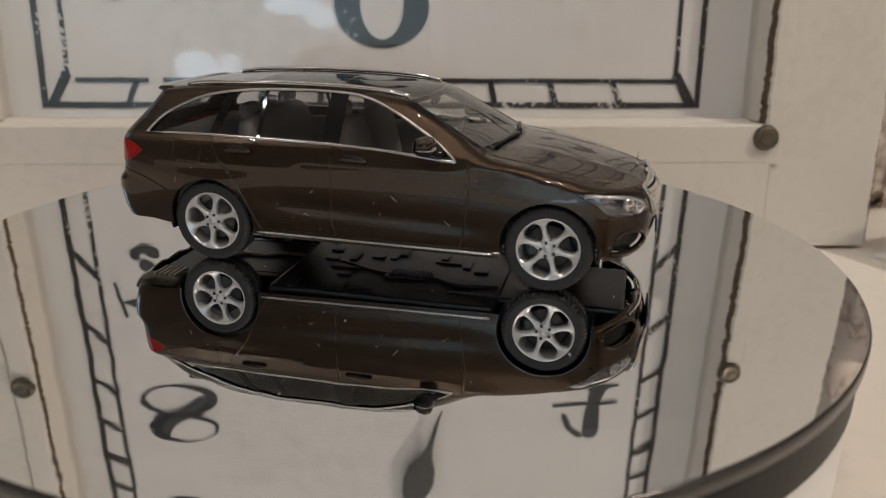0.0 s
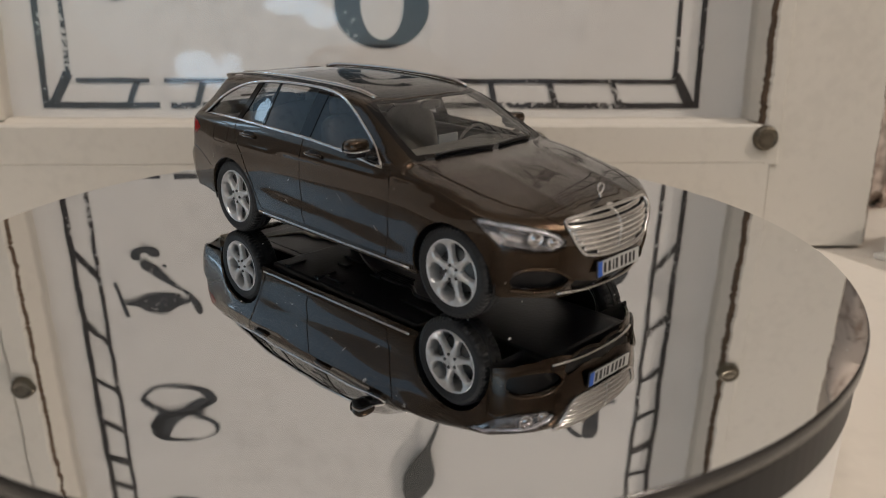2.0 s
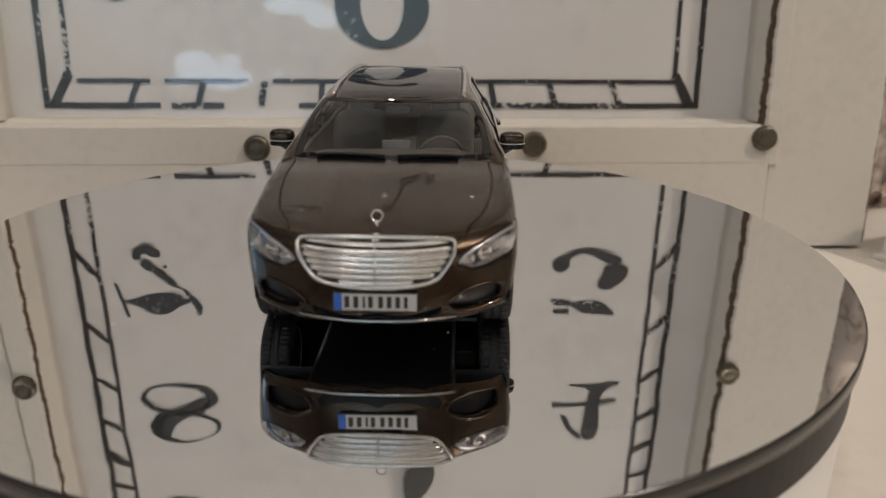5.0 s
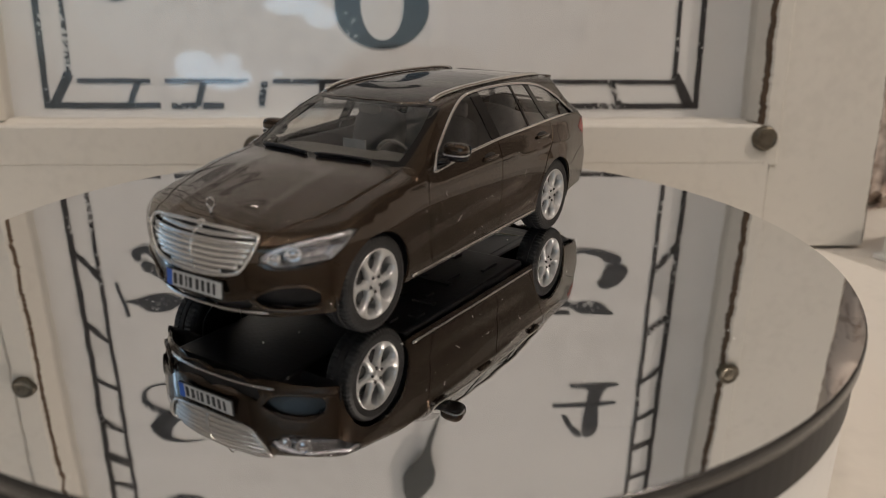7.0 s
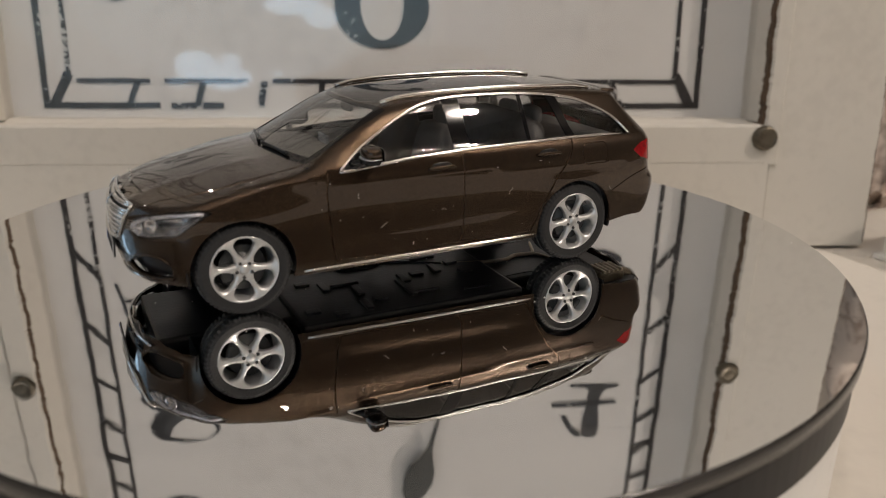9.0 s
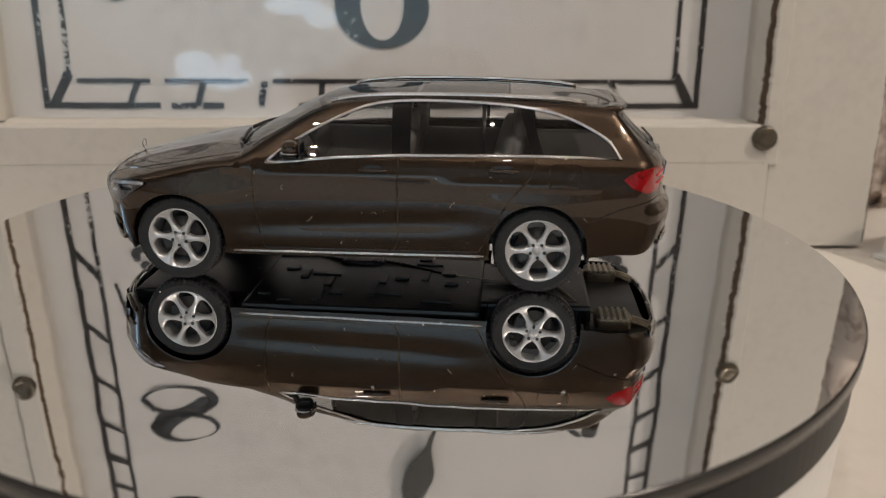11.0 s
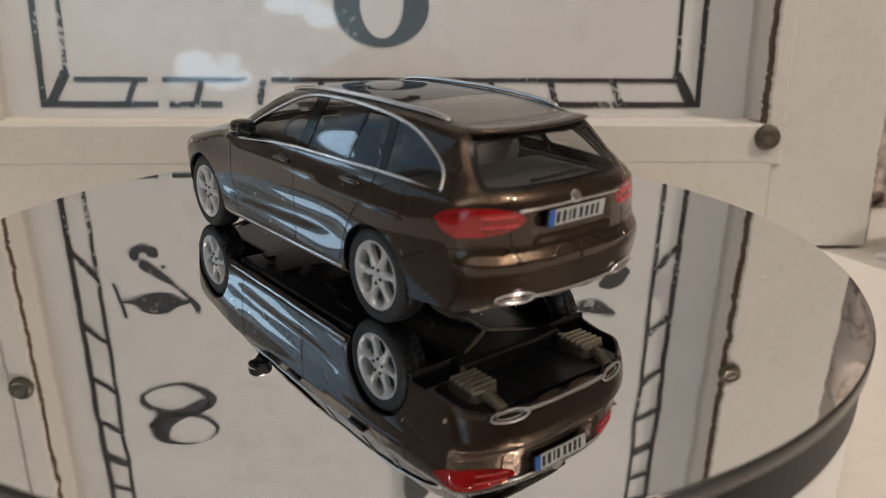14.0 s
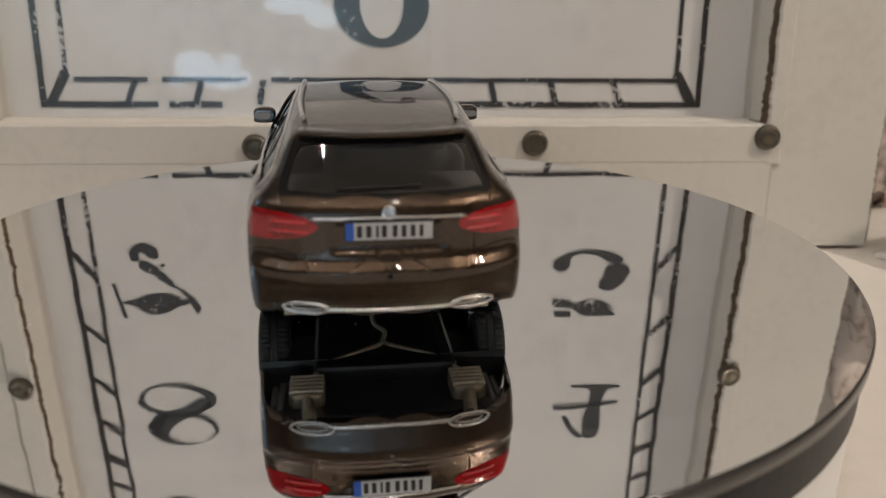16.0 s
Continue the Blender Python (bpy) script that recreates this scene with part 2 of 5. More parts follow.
def clock():
    top = 2 * CS
    ob = new("wall_clock")
    ob.matrix_world = CLOCK_POSE
    tagged(ob, "large distressed white wooden clock with a glass front", "clock")
    part("face", box(bmesh.new(), -0.160, 0.142, 0.0, 0.004, -0.010, top + 0.010), M_PAPER, ob, "cream paper clock face")
    L, R, B, T = -0.1415, 0.1225, 0.0047, top - 0.0047
    w = 0.0127

    def rail(name, a, b, y, fixed0, fixed1, upright, wob0, wob1, mat, back=0.0, step=0.0007):
        """A board along x or z with slightly ragged long edges, its front at y."""
        bm, n = bmesh.new(), int((b - a) / step)
        rows = []
        for i in range(n + 1):
            s = a + (b - a) * i / n
            d0 = wob0 * ((0.6 * noise.noise((s * 900, fixed0 * 90, 1)) + 0.5 * noise.noise((s * 240, fixed0 * 90, 1))) + 0.8 * max(0, noise.noise((s * 60, fixed0 * 50, 4))))
            d1 = wob1 * ((0.6 * noise.noise((s * 900, fixed1 * 90, 2)) + 0.5 * noise.noise((s * 240, fixed1 * 90, 2))) + 0.8 * max(0, noise.noise((s * 60, fixed1 * 50, 7))))
            e0, e1 = fixed0 + d0, fixed1 + d1
            c = 0.0007
            prof = ((e0, back), (e0, y + c), (e0 + c, y), (e1 - c, y), (e1, y + c), (e1, back))
            rows.append([bm.verts.new((s, q, p) if upright == 0 else (p, q, s)) for p, q in prof])
        for r0, r1 in zip(rows, rows[1:]):
            for k in range(5):
                bm.faces.new((r0[k], r0[k + 1], r1[k + 1], r1[k]))
        for r in (rows[0], rows[-1]):
            bm.faces.new(r)
        bmesh.ops.recalc_face_normals(bm, faces=bm.faces)
        return part(name, bm, mat, ob)

    yl, yf = -0.0170, -0.0157
    bot = Z_TABLE + 0.0012
    # outer boards, with the bare wood showing as a thin backing behind the chipped edges
    rail("side_board", bot, top + 0.04, yf, R + w - 0.0070, R + 0.0460, 1, 0.0, 0.0008, M_FRAME, 0.012)
    rail("side_board", bot, top + 0.04, yf, L - 0.0460, L - w - 0.0004, 1, 0.0008, 0.0, M_FRAME, 0.012)
    rail("bottom_board", L - w, R + w - 0.0071, -0.0168, bot, B - w + 0.002, 0, 0.0, 0.0, M_FRAME, 0.012)
    rail("top_board", L - w, R + w - 0.0071, yf, T + w, top + 0.04, 0, 0.0, 0.0, M_FRAME, 0.012)
    rail("bare_edge", bot + 0.001, top + 0.04, yf + 0.0006, R + 0.040, R + 0.0467, 1, 0.0, 0.0004, M_BARE, 0.011).data.update()
    rail("bare_edge", bot + 0.001, top + 0.04, yf + 0.0006, L - 0.0467, L - 0.040, 1, 0.0004, 0.0, M_BARE, 0.011)
    # inner strips
    rail("inner_strip", B - w - 0.0018, T + w, yl, R + 0.0028, R + w - 0.0038, 1, 0.0009, 0.0007, M_FRAME)
    rail("inner_strip", B - w - 0.0018, T + w, yl, L - w, L - 0.0036, 1, 0.0003, 0.0009, M_FRAME)
    rail("inner_strip", L - 0.004, R + 0.004, yl, B - w - 0.0018, B - 0.0005, 0, 0.0, 0.0003, M_FRAME)
    rail("inner_strip", L - 0.004, R + 0.004, yl, T + 0.0005, T + w, 0, 0.0003, 0.0, M_FRAME)
    rail("bare_edge", B - 0.001, T + 0.001, yl + 0.0010, R + 0.0021, R + 0.0075, 1, 0.0005, 0.0, M_BARE)
    rail("bare_edge", B - 0.001, T + 0.001, yl + 0.0010, L - 0.0075, L - 0.0032, 1, 0.0, 0.0005, M_BARE)
    # sloping beads that hold the glass
    def bead(e0, e1, upright, a, b):
        bm, n = bmesh.new(), 60
        rows = []
        for i in range(n + 1):
            q = a + (b - a) * i / n
            wave = 0.0005 * noise.noise((q * 55, e0 * 300, 3)) + 0.0003 * noise.noise((q * 160, e0 * 300, 5))
            sec = ((e0, 0.0), (e0, yl + 0.0014), (e1 + wave, -0.0064), (e1 + wave, 0.0))
            rows.append([bm.verts.new((q, y, p) if upright == 0 else (p, y, q)) for p, y in sec])
        for r0, r1 in zip(rows, rows[1:]):
            for k in range(4):
                bm.faces.new((r0[k], r0[(k + 1) % 4], r1[(k + 1) % 4], r1[k]))
        bm.faces.new(rows[0]), bm.faces.new(rows[-1])
        bmesh.ops.recalc_face_normals(bm, faces=bm.faces)
        part("glazing_bead", bm, M_FRAME, ob)

    bead(R + 0.0030, R + 0.0004, 1, B, T)
    bead(L - 0.004, L - 0.0006, 1, B, T)
    bead(B - 0.002, B + 0.0005, 0, L, R)
    bead(T + 0.002, T - 0.0005, 0, L, R)
    # studs on the strips
    for x, z in ((-0.0542, -0.0036), (0.0424, -0.0024), (0.1254, -0.0004), (R + 0.0040, 0.0966), (L - 0.0084, 0.0971),
                 (L - 0.0058, -0.0030), (R + 0.0070, 0.21), (L - 0.0075, 0.21), (R + 0.0070, 0.315), (L - 0.0075, 0.315)):
        bm = lathe(bmesh.new(), [(0.0045, 0.001), (0.0046, -0.0004), (0.0042, -0.0016), (0.0034, -0.0023), (0.0031, -0.0020), (0.0018, -0.0023), (0, -0.0022)], 28,
                   Matrix.Translation((x, yl, z)) @ pose(0, 0, 0, -90))
        bmesh.ops.recalc_face_normals(bm, faces=bm.faces)
        part("stud", bm, M_STUD, ob, "dull bronze stud", True)
    # minute track: two lines and rungs that point to the centre
    wd, inner = 0.0021, 0.0098

    def bar(a, b, width, name="track_line"):
        a, b = Vector(a), Vector(b)
        d = (b - a).normalized() * width / 2
        p = Vector((-d.y, d.x))
        n = max(2, int((b - a).length / 0.004))
        up = [a.lerp(b, i / n) + p * (1 + 0.25 * noise.noise((i * 0.7, a.x * 300, a.y * 300))) for i in range(n + 1)]
        lo = [a.lerp(b, i / n) - p * (1 + 0.25 * noise.noise((i * 0.7, a.x * 300 + 9, a.y * 300))) for i in range(n + 1)]
        return part(name, flat(bmesh.new(), [tuple(v) for v in lo + up[::-1]], (), Matrix.Translation((0, -0.0002, 0)), 0.0002), M_PRINT, ob)

    for k, (hx, hs, th) in enumerate(((HX - wd / 2, HS - wd / 2, wd), (HX - inner, HS - inner, 0.0016))):
        q = [(CX - hx, CS - hs), (CX + hx, CS - hs), (CX + hx, CS + hs), (CX - hx, CS + hs)]
        for i in range(4):
            a, b = q[i], q[(i + 1) % 4]
            e = Vector(b) - Vector(a)
            e = e.normalized() * th / 2
            # the worn stretches of the inner and outer lines at the foot of the face
            if i == 0:
                if k == 0:
                    cuts = [a[0] - e.x, -0.0905, -0.0866, -0.0776, -0.0755, -0.0680, -0.0412, b[0] + e.x]
                else:
                    cuts = [-0.1190, -0.0935, -0.0884, -0.0588, -0.0502, b[0] + e.x]
                for j in range(0, len(cuts), 2):
                    bar((cuts[j], a[1]), (cuts[j + 1], a[1]), th)
            else:
                bar(tuple(Vector(a) + e), tuple(Vector(b) - e), th)
    for k in range(60):
        t = radians(6 * k)
        dx, ds = math.sin(t), -math.cos(t)

        def reach(hx, hs):
            return min(hx / abs(dx) if abs(dx) > 1e-6 else 9, hs / abs(ds) if abs(ds) > 1e-6 else 9)

        r0, r1 = reach(HX - inner, HS - inner), reach(HX - 0.001, HS - 0.001)
        bar((CX + dx * r0, CS + ds * r0), (CX + dx * r1, CS + ds * r1), 0.0034 if k in (5 * 7, 25) or k % 5 == 0 and k % 15 else 0.0021, "minute_mark")
    numerals(ob)
    # hand: a slim stem, a swelling and a fine point
    tip, root = Vector((0.0120, 0.1205)), Vector((CX, CS))
    d = root - tip
    p = Vector((-d.y, d.x)).normalized()
    wid = ((0, 0.0003), (0.12, 0.0008), (0.22, 0.0013), (0.28, 0.0030), (0.34, 0.0058), (0.41, 0.0066), (0.48, 0.0052), (0.54, 0.0024), (0.60, 0.0014), (0.80, 0.0018), (1.0, 0.0030))
    up = [tuple(tip + d * s + p * q) for s, q in wid]
    lo = [tuple(tip + d * s - p * q) for s, q in wid]
    part("hand", flat(bmesh.new(), up + lo[::-1], (), Matrix.Translation((0, -0.003, 0)), 0.0005), M_HAND, ob, "dark grey spade-shaped clock hand")
    tip2 = Vector((CX - 0.035, CS + 0.085))
    d = root - tip2
    p = Vector((-d.y, d.x)).normalized()
    up = [tuple(tip2 + d * s + p * q) for s, q in wid]
    lo = [tuple(tip2 + d * s - p * q) for s, q in wid]
    part("hand", flat(bmesh.new(), up + lo[::-1], (), Matrix.Translation((0, -0.0042, 0)), 0.0005), M_HAND, ob, "dark grey spade-shaped clock hand")
    part("hand_boss", lathe(bmesh.new(), [(0.005, 0.0), (0.005, -0.005), (0, -0.0055)], 32, Matrix.Translation((CX, 0, CS)) @ pose(0, 0, 0, -90)), M_HAND, ob)
    pane = part("glass_pane", box(bmesh.new(), L - 0.003, R + 0.003, -0.0062, -0.0060, B - 0.003, T + 0.003), M_PANE, ob, "clear glass pane")
    pane.visible_shadow = False
    return ob


def smooth2(pts, n=5):
    """A rounded closed outline through points."""
    P, out = [Vector(p) for p in pts], []
    for i in range(len(P)):
        p0, p1, p2, p3 = (P[(i + k) % len(P)] for k in (-1, 0, 1, 2))
        for j in range(n):
            t = j / n
            out.append(tuple(0.5 * (2 * p1 + (p2 - p0) * t + (2 * p0 - 5 * p1 + 4 * p2 - p3) * t * t + (3 * p1 - p0 - 3 * p2 + p3) * t ** 3)))
    return out


def numerals(ob):
    """Old-style numerals with thick and thin strokes, 5 units high, cut from thin black print."""
    def put(name, x, s, shapes, k=0.0258, wide=1.0):
        bm = bmesh.new()
        m = Matrix.Translation((x, -0.0002, s)) @ pose(0, 0, 0)
        for outer, holes in shapes:
            flat(bm, [(a * k * wide, b * k) for a, b in outer], [[(a * k * wide, b * k) for a, b in h] for h in holes], m, 0.0002)
        part(name, bm, M_NUMERAL, ob, "worn black printed numeral")

    six = [(ellipse(0, 0.30, 0.37, 0.31), [ellipse(0.0, 0.32, 0.17, 0.265)]),
           ([(-0.37, 0.32), (-0.36, 0.55), (-0.26, 0.80), (-0.05, 0.97), (0.16, 1.0), (0.30, 0.92), (0.30, 0.82), (0.20, 0.80), (0.16, 0.90), (0.02, 0.92), (-0.10, 0.80), (-0.18, 0.58), (-0.19, 0.36)], [])]
    seven = [([(-0.463, 0.513), (-0.428, 0.513), (-0.335, 0.992), (-0.375, 1.000)], []), (smooth2([(-0.388, 0.772), (-0.259, 0.736), (-0.104, 0.679), (0.029, 0.662), (0.184, 0.679), (0.317, 0.744), (0.339, 0.795), (0.228, 0.833), (0.118, 0.923), (0.007, 0.949), (-0.126, 0.923), (-0.248, 0.833)], 3), []),
             (smooth2([(0.417, 0.954), (0.468, 0.897), (0.439, 0.795), (0.366, 0.692), (0.239, 0.551), (0.106, 0.385), (-0.049, 0.218), (-0.126, 0.205), (-0.137, 0.308), (0.007, 0.423), (0.184, 0.569), (0.284, 0.654), (0.357, 0.808)], 3), []),
             (smooth2([(0.062, 0.167), (0.073, 0.077), (0.007, 0.013), (-0.093, -0.008), (-0.193, 0.044), (-0.231, 0.128), (-0.204, 0.197), (-0.137, 0.192), (-0.131, 0.128), (-0.071, 0.110), (-0.027, 0.162)], 3), []), (ellipse(0.11, 0.29, 0.026, 0.030, 10), [])]
    eight = [(ellipse(0.02, 0.74, 0.34, 0.26), [ellipse(0.07, 0.76, 0.255, 0.215, turn=0.25)]),
             (ellipse(0, 0.26, 0.37, 0.265), [ellipse(-0.02, 0.25, 0.29, 0.215, turn=0.2)]),
             (smooth2([(0.229, 0.234), (0.307, 0.338), (0.220, 0.490), (0.073, 0.552), (-0.064, 0.690), (-0.137, 0.897), (-0.128, 0.972), (-0.256, 0.897), (-0.289, 0.724), (-0.247, 0.534), (-0.146, 0.466), (0.037, 0.397)], 3), [])]
    five = [(smooth2([(-0.324, 0.217), (-0.306, 0.149), (-0.228, 0.068), (-0.107, 0.008), (-0.003, 0.000), (0.118, 0.022), (0.239, 0.082), (0.282, 0.136), (0.265, 0.204), (0.152, 0.190), (0.066, 0.109), (-0.038, 0.060), (-0.142, 0.082), (-0.176, 0.149), (-0.173, 0.231), (-0.211, 0.304), (-0.272, 0.321), (-0.315, 0.277)], 3), []),
            (smooth2([(0.239, 0.204), (0.325, 0.245), (0.351, 0.312), (0.325, 0.421), (0.273, 0.516), (0.187, 0.584), (0.109, 0.557), (0.092, 0.489), (0.126, 0.380), (0.144, 0.258)], 3), []),
            (smooth2([(-0.306, 0.720), (-0.211, 0.707), (-0.107, 0.774), (-0.021, 0.734), (0.100, 0.747), (0.204, 0.842), (0.265, 0.951), (0.135, 0.957), (-0.038, 0.924), (-0.142, 0.842), (-0.280, 0.815)], 3), []), ([(-0.289, 0.889), (-0.142, 0.883), (-0.142, 0.951), (-0.284, 0.957)], [])]
    four = [([(-0.227, -0.007), (0.367, -0.007), (0.356, 0.033), (0.227, 0.082), (0.184, 0.164), (0.022, 0.148), (-0.032, 0.066), (-0.227, 0.033)], []), (smooth2([(0.028, 0.131), (0.179, 0.131), (0.151, 0.344), (0.166, 0.738), (0.130, 0.967), (-0.022, 0.967), (-0.026, 0.607), (0.000, 0.344)], 3), []),
            ([(-0.432, 0.344), (0.346, 0.305), (0.352, 0.351), (0.076, 0.393), (-0.421, 0.416)], []), (smooth2([(-0.313, 0.557), (-0.238, 0.590), (-0.162, 0.787), (-0.032, 0.941), (-0.086, 0.993), (-0.216, 0.836)], 3), [])]
    nine = [([(-a, 1 - b) for a, b in o][::1], [[(-a, 1 - b) for a, b in h] for h in hs]) for o, hs in six]
    put("numeral_six", -0.0106, 0.0300, six, 0.045)
    put("numeral_seven", -0.1000, 0.0455, seven, 0.031, 1.15)
    put("numeral_eight", -0.0972, 0.1075, eight, 0.0285, 1.5)
    put("numeral_five", 0.0705, 0.0490, five, 0.0305, 1.5)
    put("numeral_four", 0.0750, 0.1115, four, 0.0270, 1.32)
    put("numeral_nine", -0.0972, 0.1645, nine, 0.030, 1.3)


# ---------------------------------------------------------------- things beside the clock
def storage_box():
    ob = new("storage_box")
    ob.matrix_world = pose(0.1680, 0.1150, Z_TABLE, 0, 0, 28)
    tagged(ob, "cream white cardboard box standing beside the clock", "box")
    part("carton", box(bmesh.new(), 0.002, 0.100, -0.085, -0.002, 0.0, 0.0240, 0.0012), M_WHITE, ob)
    part("base_flange", box(bmesh.new(), 0.0, 0.102, -0.087, 0.0, 0.0, 0.0022, 0.0008), M_WHITE, ob)


def cloth():
    """A crumpled cream cloth heaped in folds on the table."""
    bm, n = bmesh.new(), 46
    g = []
    for i in range(n + 1):
        row = []
        for j in range(n + 1):
            u, v = i / n - 0.5, j / n - 0.5
            q = Vector((u * 5, v * 5, 0.3))
            h = 0.235 * max(0.0, 1 - 2.1 * math.hypot(u * 0.9, v * 0.9)) ** 0.40 * (1 + 0.5 * noise.noise(q)) + 0.022 * noise.noise(q * 2.3) + 0.012 * abs(noise.noise(q * 5))
            row.append(bm.verts.new((u * 0.24 + 0.014 * noise.noise(q * 2 + Vector((9, 0, 0))), v * 0.15 + 0.014 * noise.noise(q * 2 + Vector((0, 9, 0))), max(0.0006, h))))
        g.append(row)
    for i in range(n):
        for j in range(n):
            bm.faces.new((g[i][j], g[i + 1][j], g[i + 1][j + 1], g[i][j + 1]))
    ob = part("crumpled_cloth", bm, M_CLOTH, None, "", True)
    ob.matrix_world = pose(0.310, 0.262, Z_TABLE, 0, 0, 8)
    return tagged(ob, "crumpled cream cloth heaped behind the carton", "cloth")


# ---------------------------------------------------------------- turntable
R_DISC = 0.0911
DISC_AT = Vector((0.0, 0.0, 0.0))


def turntable():
    ob = new("turntable")
    ob.matrix_world = Matrix.Translation(DISC_AT)
    tagged(ob, "round display turntable with a mirror top and white base", "turntable")
    part("base", lathe(bmesh.new(), [(0, Z_TABLE), (0.0890, Z_TABLE), (0.0896, Z_TABLE + 0.001), (0.0899, -0.0118), (0, -0.0118)], 160), M_WHITE, ob, "white plastic base drum", True)
    return ob


def turntable_top():
    ob = new("mirror_disc")
    tagged(ob, "turning black-rimmed mirror disc on the turntable base", "mirror disc")
    part("rim", lathe(bmesh.new(), [(0, -0.0115), (0.0892, -0.0115), (0.0902, -0.0108), (0.0902, -0.0040), (0.0897, -0.0034), (0, -0.0034)], 200), M_BLACK, ob, "black plastic rim", False)
    part("mirror", lathe(bmesh.new(), [(R_DISC - 0.0004, 0.0), (0, 0.0)], 240), M_MIRROR, ob, "round polished mirror plate")
    part("cut_edge", lathe(bmesh.new(), [(R_DISC - 0.0012, -0.0033), (R_DISC - 0.0001, -0.0028), (R_DISC, -0.0006), (R_DISC - 0.00035, -0.00005), (R_DISC - 0.0006, -0.00005)], 240), M_EDGE, ob, "dark grey cut edge of the mirror", True)
    rnd = random.Random(11)
    bm = bmesh.new()
    for _ in range(60):
        r, a = R_DISC * math.sqrt(rnd.random()) * 0.97, rnd.uniform(0, 6.283)
        w, l, t = rnd.uniform(0.00006, 0.00013), rnd.uniform(0.00010, 0.00035) * (3 if rnd.random() < 0.1 else 1), rnd.uniform(0, 3.14)
        bmesh.ops.create_cube(bm, size=1.0, matrix=Matrix.Translation((r * math.cos(a), r * math.sin(a), 0.00005)) @ pose(0, 0, 0, 0, 0, math.degrees(t)) @ Matrix.Diagonal((l, w, 0.00008, 1)))
    tagged(part("dust", bm, M_WHITE, ob, "specks of pale dust"), kind="stuff")
    return ob


room()
table()
clock()
storage_box()
cloth()
turntable()
DISC = turntable_top()

# ---------------------------------------------------------------- toy car, laid out in full-size metres and scaled down
S = 1 / 43.0
WX, WZ, WR = 1.41, 0.348, 0.348


def curve(*pts):
    """A smooth curve through points that never overshoots (monotone cubic)."""
    pts = sorted(pts)
    x, y = np.array([p[0] for p in pts]), np.array([p[1] for p in pts])
    h, d = np.diff(x), np.diff(y) / np.diff(x)
    m = np.zeros(len(x))
    m[0], m[-1] = d[0], d[-1]
    for i in range(1, len(x) - 1):
        if d[i - 1] * d[i] > 0:
            w1, w2 = 2 * h[i] + h[i - 1], h[i] + 2 * h[i - 1]
            m[i] = (w1 + w2) / (w1 / d[i - 1] + w2 / d[i])

    def f(q):
        q = np.clip(np.asarray(q, float), x[0], x[-1])
        i = np.clip(np.searchsorted(x, q) - 1, 0, len(x) - 2)
        t = (q - x[i]) / h[i]
        return (1 + 2 * t) * (1 - t) ** 2 * y[i] + t * (1 - t) ** 2 * h[i] * m[i] + t * t * (3 - 2 * t) * y[i + 1] + t * t * (t - 1) * h[i] * m[i + 1]
    return f


TOP = curve((2.34, 0.70), (2.20, 0.775), (2.05, 0.838), (1.9, 0.888), (1.6, 0.962), (1.3, 1.024), (1.1, 1.052), (1.03, 1.068), (0.95, 1.108), (0.7, 1.240), (0.45, 1.365),
            (0.30, 1.415), (0.1, 1.445), (-0.3, 1.468), (-0.8, 1.474), (-1.3, 1.462), (-1.8, 1.42), (-2.2, 1.37), (-2.5, 1.33))
REAR = curve((0.12, -2.28), (0.3, -2.39), (0.42, -2.455), (0.53, -2.478), (0.58, -2.488), (0.645, -2.485), (0.68, -2.455), (0.71, -2.432), (0.85, -2.415), (0.97, -2.405), (1.03, -2.378), (1.08, -2.325), (1.30, -2.10), (1.36, -2.05), (1.6, -1.95))
FRONT = curve((0.12, 2.00), (0.24, 2.12), (0.36, 2.18), (0.5, 2.205), (0.65, 2.215), (0.74, 2.205), (0.82, 2.165), (0.90, 2.08), (1.1, 1.8))
WIDE = curve((0.10, 0.80), (0.24, 0.862), (0.32, 0.886), (0.5, 0.900), (0.7, 0.902), (0.86, 0.890), (0.97, 0.868), (1.03, 0.846), (1.09, 0.806), (1.25, 0.712), (1.4, 0.615), (1.5, 0.545), (1.7, 0.40))
LOWLEN = curve((-2.55, 0.87), (-2.3, 0.925), (-2.0, 0.96), (-1.6, 0.99), (-1.0, 1.0), (1.0, 1.0), (1.6, 0.99), (2.0, 0.955), (2.3, 0.90))
CABLEN = curve((-2.45, 0.80), (-2.2, 0.845), (-1.9, 0.90), (-1.5, 0.955), (-0.9, 1.0), (0.3, 1.0), (0.9, 0.985), (1.4, 0.99), (2.2, 0.93))
RND = 0.055


def half_width(x, z):
    b = np.clip((z - 0.98) / 0.22, 0, 1)
    b = b * b * (3 - 2 * b)
    w = WIDE(z) * (LOWLEN(x) * (1 - b) + CABLEN(x) * b)
    # swelling over the wheels, a falling shoulder crease and a rising crease above the sill
    for wx in (WX, -WX):
        w = w + 0.022 * np.exp(-((x - wx) / 0.44) ** 2 - ((z - 0.62) / 0.20) ** 2)
    d1 = z - (0.905 + 0.030 * np.clip(x, -2.2, 2.2))
    d2 = z - (0.46 - 0.045 * np.clip(x, -1.2, 1.2))
    on = np.clip((1.95 - np.abs(x)) / 0.4, 0, 1)
    w = w + 0.012 * on * np.exp(-np.abs(d1) / 0.04) - 0.013 * np.exp(-(np.clip(np.abs(x) - 0.2, 0, 9) / 0.75) ** 4) * np.exp(-((d2 - 0.06) / 0.075) ** 2)
    return w


